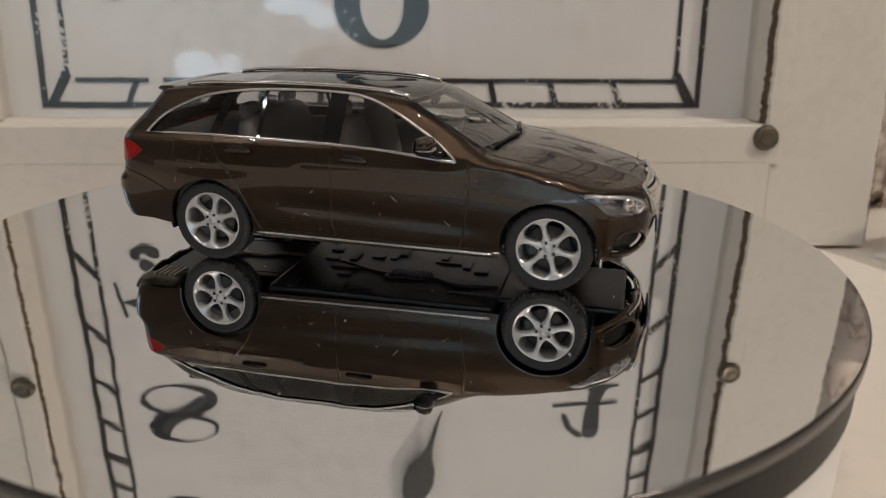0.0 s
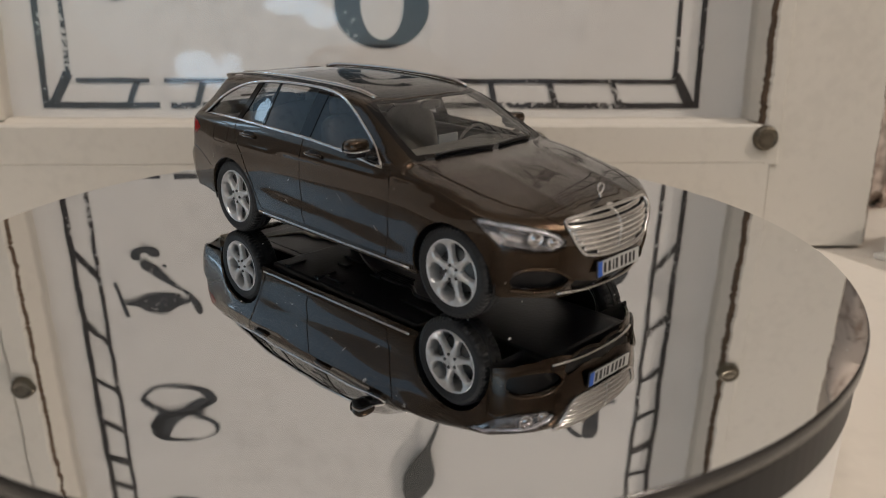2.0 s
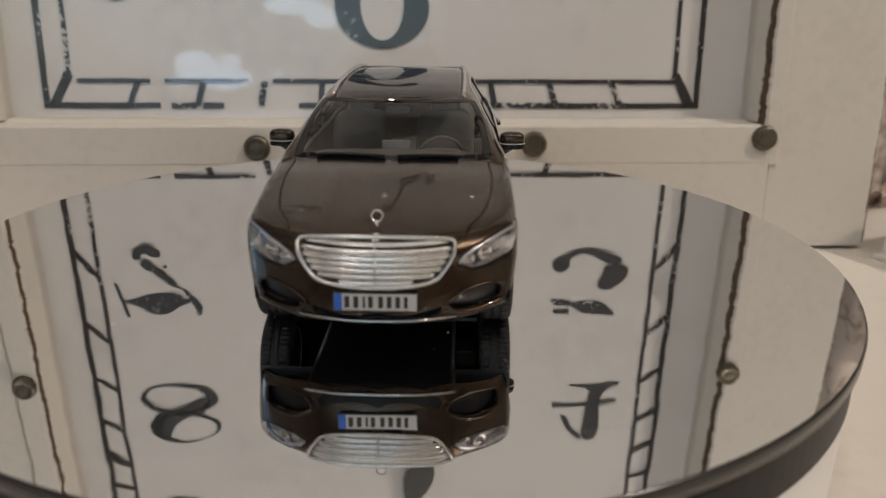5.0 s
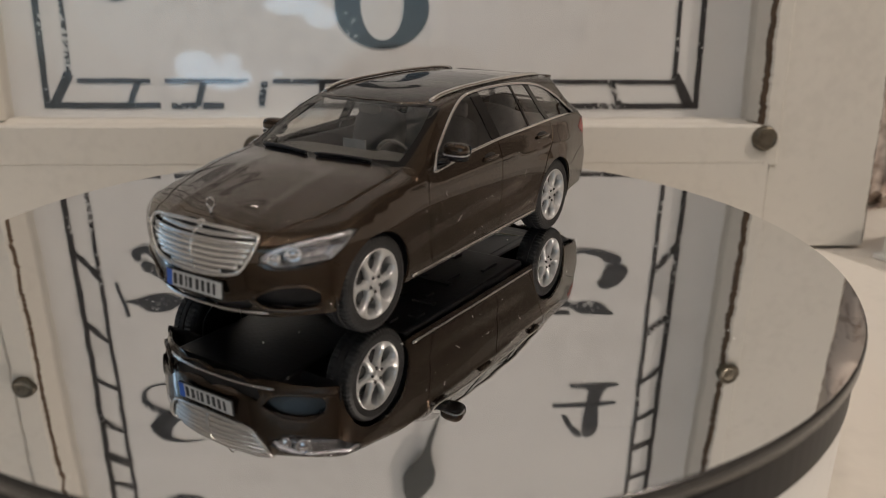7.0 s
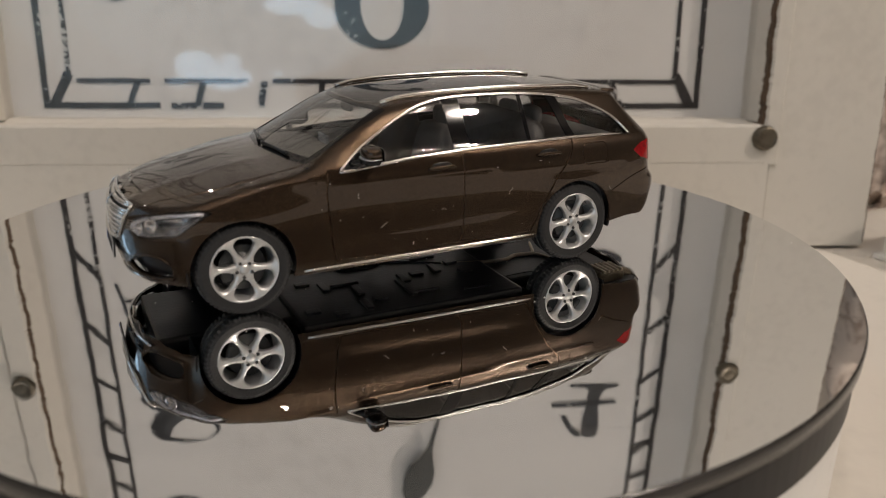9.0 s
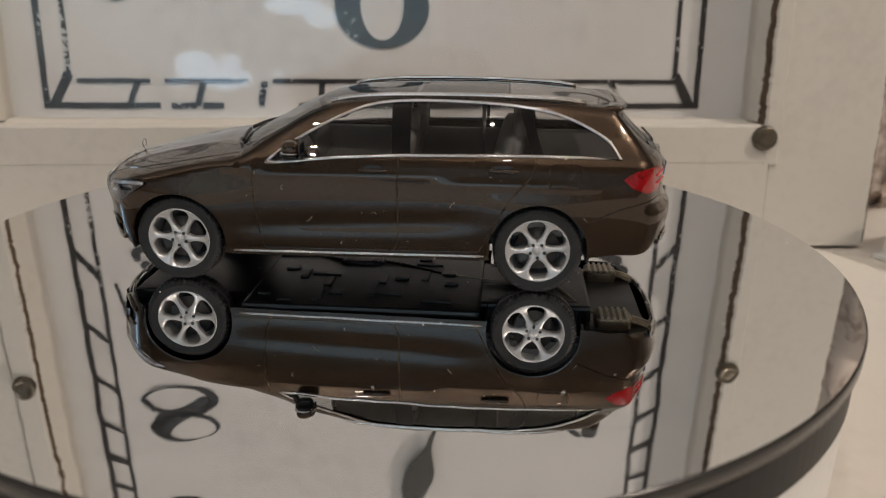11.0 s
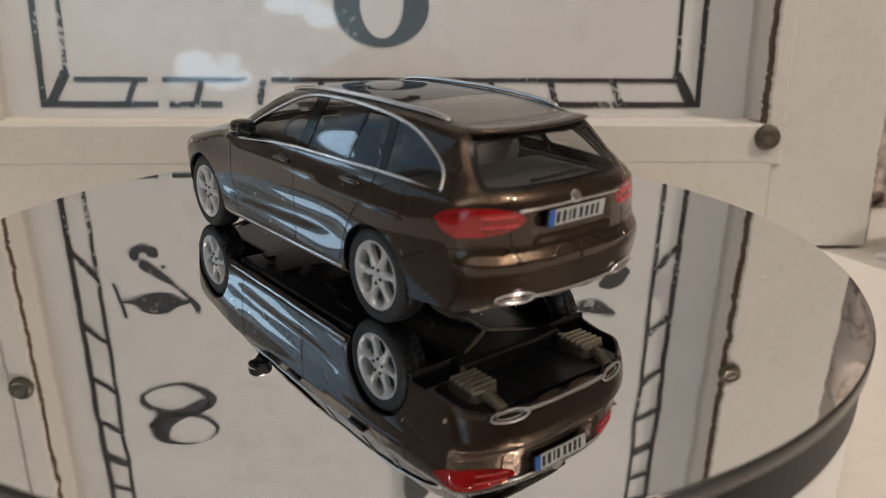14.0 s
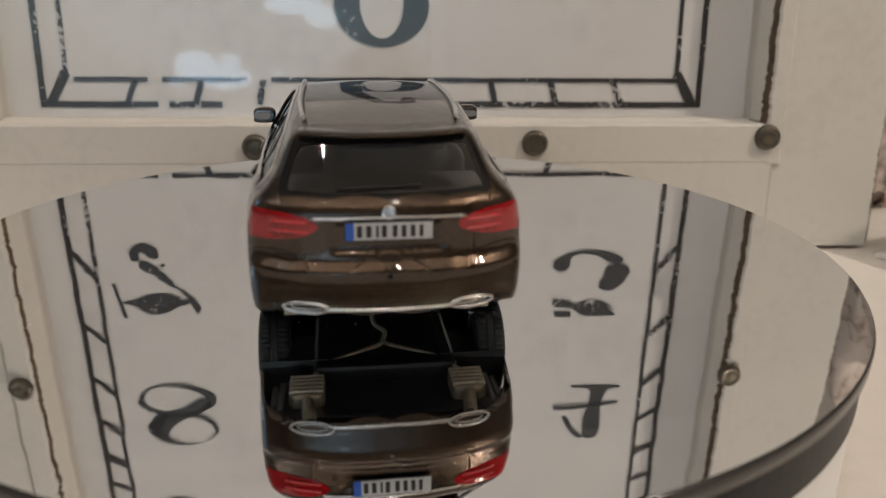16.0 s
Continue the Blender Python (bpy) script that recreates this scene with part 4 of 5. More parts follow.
    P[np.abs(uv[:, 1]) > vt - 1e-4, 1] = 0.0
    N = normals(P)
    N[P[:, 1] < 1e-3, 1] = 0
    c = uv[fs].mean(1)
    # faces look outwards
    e1, e2 = P[fs[:, 1]] - P[fs[:, 0]], P[fs[:, 2]] - P[fs[:, 0]]
    fl = (np.cross(e1, e2) * N[fs].mean(1)).sum(1) < 0
    fs[fl] = fs[fl][:, ::-1]
    free = within(c, outline)
    for h in holes:
        free &= ~within(c, h)

    def take(mask):
        nonlocal free
        got = free & mask
        free = free & ~mask
        return fs[got]

    ind = within(c, DLO)
    black = ind & (within(c, pillars[0]) | within(c, pillars[1]) | within(c, pillars[2]))
    jobs = [("pillar_trim", take(black), M_GLOSSBLACK, False, 0.01, 0.006, "gloss black pillar trim")]
    xs = P[fs].mean(1)[:, 0]
    for nm, a, b in (("front_window", -0.34, 2), ("rear_door_window", -0.97, -0.34), ("rear_vent_window", -1.33, -0.97), ("quarter_window", -3, -1.33)):
        jobs.append((nm, take(ind & (xs > a) & (xs <= b)), M_TINT, False, 0, 0.012, "tinted side window"))
    for nm, outl, mat, both, dep, ins, lab in plain:
        jobs.append((nm, take(within(c, poly(outl))), mat, both, dep, ins, lab))
    gm = np.zeros(len(c), bool)
    for g in gaps:
        gm |= within(c, g)
    jobs.append(("panel_gap", take(gm), M_GAP, True, 0, 0.012, "narrow gaps between panels, coloured brown metal to imitate edge glints"))
    for nm, outl, mat, both, dep, ins, lab in late:
        jobs.append((nm, take(within(c, poly(outl))), mat, both, dep, ins, lab))
    jobs.append(("body_shell", take(np.ones(len(c), bool)), M_PAINT, True, 0.02, 0, "dark brown metallic body shell"))
    for nm, tr, mat, both, dep, ins, lab in jobs:
        if len(tr) == 0:
            continue
        if both:
            shell(nm, tr, P, N, mat, False, dep, ins, lab, True)
        else:
            shell(nm, tr, P, N, mat, False, dep, ins, lab)
            shell(nm, tr, P, N, mat, True, dep, ins, lab)
    return dlo3


def sweep(name, path, nor, width, height, mat, parent=None, label="", lift=0.0, closed=False, mirror=False):
    """A half-round moulding that follows a chain of points on the body."""
    p = np.array(path)
    n = np.array(nor)
    if mirror:
        p, n = p * [1, -1, 1], n * [1, -1, 1]
    d = np.gradient(p, axis=0)
    b = np.cross(n, d)
    b /= np.linalg.norm(b, axis=1, keepdims=True) + 1e-9
    bm, rows = bmesh.new(), []
    for i in range(len(p)):
        rows.append([bm.verts.new(tuple((p[i] + b[i] * width / 2 * s + n[i] * (lift + height * h)) * S)) for s, h in ((-1, -0.3), (-0.9, 0.5), (-0.45, 0.95), (0.45, 0.95), (0.9, 0.5), (1, -0.3))])
    pairs = list(zip(rows, rows[1:] + rows[:1] if closed else rows[1:]))
    for r0, r1 in pairs:
        for k in range(6):
            bm.faces.new((r0[k], r0[(k + 1) % 6], r1[(k + 1) % 6], r1[k]))
    if not closed:
        bm.faces.new(rows[0])
        bm.faces.new(rows[-1])
    bmesh.ops.recalc_face_normals(bm, faces=bm.faces)
    return part(name, bm, mat, parent or CAR, label, True)


def tube(bm, path, r, n=10):
    p = np.array(path, float)
    d = np.gradient(p, axis=0)
    rows = []
    for i in range(len(p)):
        q = Vector(d[i]).to_track_quat("Z", "Y")
        rr = r[i] if isinstance(r, (list, tuple)) else r
        rows.append([bm.verts.new((Vector(p[i]) + q @ Vector((rr * math.cos(2 * math.pi * k / n), rr * math.sin(2 * math.pi * k / n), 0))) * S) for k in range(n)])
    for r0, r1 in zip(rows, rows[1:]):
        for k in range(n):
            bm.faces.new((r0[k], r0[(k + 1) % n], r1[(k + 1) % n], r1[k]))
    bm.faces.new(rows[0][::-1])
    bm.faces.new(rows[-1])
    return bm


def blob(bm, centre, size, power=2.6, nu=28, nv=16, m=Matrix(), shape=None):
    """A rounded box (superellipsoid)."""
    def sp(v, e):
        return math.copysign(abs(v) ** e, v)
    e = 2 / power
    rows = []
    for j in range(nv + 1):
        t = -math.pi / 2 + math.pi * j / nv
        row = []
        for i in range(nu):
            a = 2 * math.pi * i / nu
            q = Vector((sp(math.cos(t), e) * sp(math.cos(a), e), sp(math.cos(t), e) * sp(math.sin(a), e), sp(math.sin(t), e)))
            q = Vector((q.x * size[0] / 2, q.y * size[1] / 2, q.z * size[2] / 2))
            if shape:
                q = shape(q)
            row.append(bm.verts.new((Vector(centre) + m @ q) * S))
        rows.append(row)
    for r0, r1 in zip(rows, rows[1:]):
        for i in range(nu):
            bm.faces.new((r0[i], r0[(i + 1) % nu], r1[(i + 1) % nu], r1[i]))
    bmesh.ops.remove_doubles(bm, verts=bm.verts, dist=1e-7)
    return bm


def rbox(bm, x0, x1, y0, y1, z0, z1, bev=0.02):
    return box(bm, x0 * S, x1 * S, y0 * S, y1 * S, z0 * S, z1 * S, bev * S)


def trims(dlo3):
    for mir in (False, True):
        sweep("window_chrome", dlo3, normals(dlo3), 0.026, 0.012, M_CHROME, None, "bright chrome window moulding", 0, True, mir)
        p = side(*[(x, 0.272 + 0.022 * (0.95 - x) / 2) for x in np.linspace(0.98, -1.0, 24)])
        sweep("sill_chrome", p, normals(p), 0.022, 0.012, M_CHROME, None, "bright chrome sill strip", 0.002, False, mir)
        # roof rail
        xs = np.linspace(0.22, -1.74, 30)
        p = above(*[(x, 0.535 - 0.05 * max(0, (-x - 1.0) / 0.8) ** 2 - 0.02 * max(0, x)) for x in xs])
        n = normals(p)
        lift = np.array([0.012 * min(1, (0.22 - x) / 0.16, (x + 1.74) / 0.14) for x in xs])
        p = p + np.array([0, 0, 1.0]) * lift[:, None]
        sweep("roof_rail", p, n, 0.032, 0.026, M_CHROME, None, "polished metal roof rail", 0, False, mir)
        # chrome strip between the tail lights, and along the rear bumper
    ys = np.linspace(-0.46, 0.46, 25)
    p = rear(*[(y, 0.962 - 0.009 * (abs(y) / 0.46) ** 2) for y in ys])
    sweep("tailgate_chrome", p, normals(p), 0.024, 0.014, M_CHROME, None, "bright chrome tailgate strip", 0.004)
    p = rear(*[(y, 0.400 + 0.006 * min(1, abs(y) / 0.36)) for y in np.linspace(-0.40, 0.40, 25)])
    sweep("bumper_chrome", p, normals(p), 0.032, 0.016, M_CHROME, None, "thin chrome bumper strip", 0.006)
    p = front(*[(y, 0.268 + 0.012 * (abs(y) / 0.5) ** 2) for y in np.linspace(-0.50, 0.50, 25)])
    sweep("bumper_chrome", p, normals(p), 0.022, 0.014, M_CHROME, None, "thin chrome bumper strip", 0.004)
    for s in (1, -1):
        lip = front(*smooth([(0.44, 0.375), (0.50, 0.315), (0.65, 0.303), (0.79, 0.325)], 5, False))
        sweep("duct_lip", lip, normals(lip), 0.030, 0.022, M_PAINT, None, "", 0.0, False, s < 0)
        lip = front(*smooth([(0.44, 0.39), (0.57, 0.466), (0.73, 0.482), (0.80, 0.44)], 5, False))
        sweep("duct_lip", lip, normals(lip), 0.024, 0.016, M_PAINT, None, "", 0.0, False, s < 0)
        loop = rear(*smooth([(0.365, 0.415), (0.42, 0.448), (0.56, 0.452), (0.635, 0.425), (0.58, 0.392), (0.44, 0.385)], 4))
        ob = sweep("exhaust_tip", loop, normals(loop), 0.020, 0.022, M_CHROME, None, "chrome exhaust trim", 0.006, True, s < 0)
        inner = rear(*smooth([(0.405, 0.416), (0.45, 0.434), (0.55, 0.437), (0.595, 0.424), (0.56, 0.404), (0.46, 0.400)], 4))
        sweep("tip_lining", inner, normals(inner), 0.011, 0.010, M_CHROME, ob, "", -0.002, True, s < 0)
        # roof spoiler lip
    ys = np.linspace(-0.52, 0.52, 21)
    p = above(*[(-2.005 + 0.08 * (abs(y) / 0.52) ** 2.5, y) for y in ys])
    bm, rows = bmesh.new(), []
    for i in range(len(p)):
        x, y, z = p[i]
        rows.append([bm.verts.new((Vector((x + a, y, z + b))) * S) for a, b in ((0.10, -0.002), (0.02, 0.014), (-0.075, 0.008), (-0.095, -0.006), (-0.07, -0.022), (0.02, -0.04), (0.08, -0.04))])
    for r0, r1 in zip(rows, rows[1:]):
        for k in range(7):
            bm.faces.new((r0[k], r0[(k + 1) % 7], r1[(k + 1) % 7], r1[k]))
    bm.faces.new(rows[0]), bm.faces.new(rows[-1])
    bmesh.ops.recalc_face_normals(bm, faces=bm.faces)
    part("roof_spoiler", bm, M_PAINT, CAR, "", True)


def grille_and_lamps():
    outl = [(0.0, 0.810), (0.25, 0.806), (0.44, 0.794), (0.486, 0.767), (0.470, 0.70), (0.415, 0.61), (0.35, 0.555), (0.2, 0.528), (0.0, 0.518)]
    loop = outl + [(-y, z) for y, z in outl[1:-1]][::-1]
    p = front(*smooth(loop, 4))
    g = new("radiator_grille")
    g.parent = CAR
    sweep("grille_frame", p, normals(p), 0.026, 0.022, M_SILVER, g, "bright chrome grille frame", 0.002, True)
    for k in range(7):
        z = 0.786 - 0.0415 * k
        w = float(np.interp(z, [0.52, 0.56, 0.61, 0.70, 0.765, 0.80], [0.16, 0.345, 0.408, 0.462, 0.476, 0.455]))
        p = front(*[(y, z + 0.010 * (abs(y) / 0.47) ** 2) for y in np.linspace(-w, w, 25)])
        sweep("grille_slat", p, normals(p), 0.040, 0.011, M_SILVER, g, "", -0.012)
    p = front(*[(0.0, z) for z in np.linspace(0.80, 0.53, 12)])
    sweep("grille_spine", p, normals(p), 0.016, 0.012, M_SILVER, g, "", -0.006)
    b = new("badge")
    b.parent = CAR
    # plain ring on the bonnet with its foot, and a plain round badge on the tailgate
    top = above((2.02, 0.0))[0]
    bm = bmesh.new()
    tube(bm, [(top[0], 0.036 * math.cos(a), top[2] + 0.075 + 0.036 * math.sin(a)) for a in np.linspace(0, 2 * math.pi, 21)], 0.0055, 6)
    tube(bm, [(top[0], 0, top[2] - 0.01), (top[0], 0, top[2] + 0.042)], 0.012, 8)
    part("bonnet_ring", bm, M_CHROME, b, "small chrome bonnet ring", True)
    q = rear((0.0, 0.988))[0]
    part("tail_badge", lathe(bmesh.new(), [(0.0, 0.016 * S), (0.028 * S, 0.014 * S), (0.040 * S, 0.016 * S), (0.044 * S, 0.008 * S), (0.044 * S, -0.02 * S)], 28,
                             Matrix.Translation(Vector(q) * S) @ pose(0, 0, 0, 0, -75)), M_CHROME, b, "round chrome badge", True)
    q = front((0.0, 0.812))[0]
    part("nose_badge", lathe(bmesh.new(), [(0.0, 0.012 * S), (0.030 * S, 0.008 * S), (0.034 * S, -0.01 * S)], 24, Matrix.Translation(Vector(q) * S) @ pose(0, 0, 0, 0, 55)), M_CHROME, b, "", True)
    for s in (1, -1):
        h = new("headlight")
        h.parent = CAR
        # bowl behind the lens, two projector lamps and a light strip
        o = np.vstack([side((1.63, 0.795), (1.70, 0.812), (1.78, 0.805)), front((0.71, 0.775), (0.62, 0.75), (0.55, 0.712), (0.515, 0.65), (0.59, 0.612), (0.69, 0.617)), side((1.84, 0.657), (1.74, 0.73))])
        n = normals(o)
        bm = bmesh.new()
        r0 = [bm.verts.new(Vector(o[i] - n[i] * 0.004) * S) for i in range(len(o))]
        cen = o.mean(0)
        r1 = [bm.verts.new(Vector((o[i] * 0.72 + cen * 0.28) - n[i] * 0.05) * S) for i in range(len(o))]
        for i in range(len(o)):
            j = (i + 1) % len(o)
            bm.faces.new((r0[i], r0[j], r1[j], r1[i]))
        bm.faces.new(r1)
        if s < 0:
            bmesh.ops.transform(bm, matrix=Matrix.Diagonal((1, -1, 1, 1)), verts=bm.verts)
        bmesh.ops.recalc_face_normals(bm, faces=bm.faces)
        part("reflector_bowl", bm, M_BOWL, h, "silver headlight bowl")
        for (y, z), r in (((0.585, 0.664), 0.042), ((0.69, 0.694), 0.050)):
            q, n = front((y, z))[0], normals(front((y, z)))[0]
            q, n = q * [1, s, 1], n * [1, s, 1]
            m = Matrix.Translation(Vector(q - n * 0.028) * S) @ Vector(n).to_track_quat("Z", "Y").to_matrix().to_4x4()
            part("projector_lamp", lathe(bmesh.new(), [(r * S, -0.02 * S), (r * 1.12 * S, 0.008 * S), (r * 0.92 * S, 0.012 * S), (r * 0.80 * S, 0.002 * S), (r * 0.55 * S, 0.014 * S), (0, 0.018 * S)], 24, m), M_CHROME, h, "round projector lamp", True)
        p = np.vstack([side((1.66, 0.792), (1.74, 0.797)), front((0.72, 0.765), (0.63, 0.733), (0.555, 0.693), (0.518, 0.655))])
        sweep("light_strip", p, normals(p), 0.026, 0.012, M_REFL, h, "", -0.02, False, s < 0)
        # light bars inside the tail light
        for z in (0.872, 0.928):
            p = rear(*[(y, z + 0.01 * (y - 0.5)) for y in np.linspace(0.47, 0.70, 9)])
            sweep("tail_light_bar", p, normals(p), 0.016, 0.010, M_REDBAR, None, "", 0.004, False, s < 0)


def plate(x_face, z, tilt, facing):
    ob = new("number_plate")
    ob.parent = CAR
    ob.matrix_basis = Matrix.Translation(Vector((x_face, 0, z)) * S) @ pose(0, 0, 0, 0, tilt)
    f = facing

    def bx(y0, y1, z0, z1, d0, d1):
        return rbox(bmesh.new(), min(f * d0, f * d1), max(f * d0, f * d1), y0, y1, z0, z1, 0.002)
    part("plate_back", bx(-0.262, 0.262, -0.060, 0.060, -0.012, 0.0), M_INK, ob)
    part("plate_face", bx(-0.256, 0.256, -0.054, 0.054, -0.004, 0.004), M_PLATE, ob, "white number plate face")
    # plain dark bars for the characters, a blue band at the reader's left
    edge = 0.256 * (-1 if f > 0 else 1)
    g = 1 if f > 0 else -1
    a, b = sorted((edge, edge + g * 0.05))
    part("blue_band", bx(a, b, -0.054, 0.054, 0.0, 0.006), M_BLUE, ob, "blue band")
    for k, (p, w) in enumerate(((0.065, 0.045), (0.12, 0.045), (0.178, 0.022), (0.212, 0.042), (0.275, 0.042), (0.328, 0.042), (0.381, 0.042), (0.434, 0.034))):
        a, b = sorted((edge + g * p, edge + g * (p + w * 0.7)))
        part("bar", bx(a, b, -0.038, 0.038, 0.0, 0.0065), M_INK, ob)


def wheels():
    w = new("wheel")
    R = WR
    bm, n = bmesh.new(), 120
    prof = [(0.238, 0.100), (0.262, 0.108), (0.300, 0.112), (0.328, 0.104), (0.342, 0.090), (0.347, 0.070), (0.347, 0.036), (0.338, 0.032), (0.338, 0.024), (0.348, 0.020), (0.348, -0.020), (0.338, -0.024), (0.338, -0.032), (0.347, -0.036), (0.347, -0.070), (0.342, -0.090), (0.328, -0.104), (0.300, -0.112), (0.238, -0.100)]
    rows = []
    for i in range(n):
        a = 2 * math.pi * i / n
        cut = 0.007 if i % 2 else 0.0
        rows.append([bm.verts.new(((r - (cut if r > 0.32 and abs(y) > 0.034 else 0)) * math.cos(a) * S, y * S, (r - (cut if r > 0.32 and abs(y) > 0.034 else 0)) * math.sin(a) * S)) for r, y in prof])
    for i in range(n):
        r0, r1 = rows[i], rows[(i + 1) % n]
        for k in range(len(prof) - 1):
            bm.faces.new((r0[k], r0[k + 1], r1[k + 1], r1[k]))
    bmesh.ops.recalc_face_normals(bm, faces=bm.faces)
    part("tyre", bm, M_TYRE, w, "black rubber tyre")
    out = Matrix.Rotation(math.radians(-90), 4, "X")
    # lathe height becomes the outward side (+y)
    rim = part("rim", lathe(bmesh.new(), [(0.205 * S, -0.09 * S), (0.222 * S, 0.03 * S), (0.230 * S, 0.085 * S), (0.236 * S, 0.104 * S), (0.246 * S, 0.108 * S), (0.250 * S, 0.098 * S), (0.246 * S, 0.06 * S)], 72, out), M_ALLOY, w, "silver alloy rim", True)
    for k in range(6):
        a = 2 * math.pi * (k + 0.25) / 6
        bm, rows = bmesh.new(), []
        for r, hw, y in ((0.040, 0.024, 0.088), (0.072, 0.034, 0.090), (0.105, 0.0195, 0.087), (0.145, 0.0180, 0.083), (0.178, 0.0215, 0.085), (0.203, 0.032, 0.090), (0.221, 0.056, 0.096), (0.238, 0.100, 0.100)):
            row = []
            for s, d in ((-1.08, -0.045), (-1.0, -0.010), (-0.82, 0.0), (-0.35, 0.006), (0.35, 0.006), (0.82, 0.0), (1.0, -0.010), (1.08, -0.045)):
                t, rr = s * hw, r
                rad = math.sqrt(max(0.0, rr * rr - t * t)) if rr > 0.2 else rr
                row.append(bm.verts.new(Vector((rad * math.cos(a) - t * math.sin(a), y + d, rad * math.sin(a) + t * math.cos(a))) * S))
            rows.append(row)
        for r0, r1 in zip(rows, rows[1:]):
            for q in range(7):
                bm.faces.new((r0[q], r0[q + 1], r1[q + 1], r1[q]))
        bmesh.ops.recalc_face_normals(bm, faces=bm.faces)
        ob = part("spoke", bm, M_ALLOY, rim, "", True)
    hub = part("hub_cap", lathe(bmesh.new(), [(0.072 * S, 0.05 * S), (0.069 * S, 0.090 * S), (0.064 * S, 0.095 * S), (0.042 * S, 0.094 * S), (0.038 * S, 0.086 * S), (0.034 * S, 0.098 * S), (0, 0.102 * S)], 36, out), M_ALLOY, rim, "round silver hub cap", True)
    for k in range(5):
        a = 2 * math.pi * k / 5
        part("bolt", lathe(bmesh.new(), [(0.013 * S, 0.08 * S), (0.013 * S, 0.101 * S), (0.009 * S, 0.105 * S), (0, 0.100 * S)], 10, Matrix.Translation(Vector((0.056 * math.cos(a), 0, 0.056 * math.sin(a))) * S) @ out), M_DISC, rim)
    part("brake_disc", lathe(bmesh.new(), [(0.06 * S, 0.05 * S), (0.06 * S, 0.030 * S), (0.168 * S, 0.030 * S), (0.170 * S, 0.01 * S), (0, 0.01 * S)], 40, out), M_DISC, w, "grey brake disc", True)
    part("brake_calliper", rbox(bmesh.new(), 0.075, 0.165, 0.012, 0.052, -0.07, 0.07, 0.015), M_DISC, w)
    part("barrel", lathe(bmesh.new(), [(0.22 * S, -0.08 * S), (0.0, -0.08 * S)], 40, out), M_DARK, w)
    yw = 0.775
    spin = {(1, 1): 12, (1, -1): 0, (-1, 1): 20, (-1, -1): 35}
    poses = []
    for sx in (1, -1):
        for sy in (1, -1):
            poses.append(Matrix.Translation(Vector((sx * WX, sy * yw, WZ)) * S) @ pose(0, 0, 0, 0, 0, 0 if sy > 0 else 180) @ pose(0, 0, 0, 0, spin[(sx, sy)]))
    w.parent = CAR
    w.matrix_basis = poses[0]
    for m in poses[1:]:
        copy_thing(w, m)


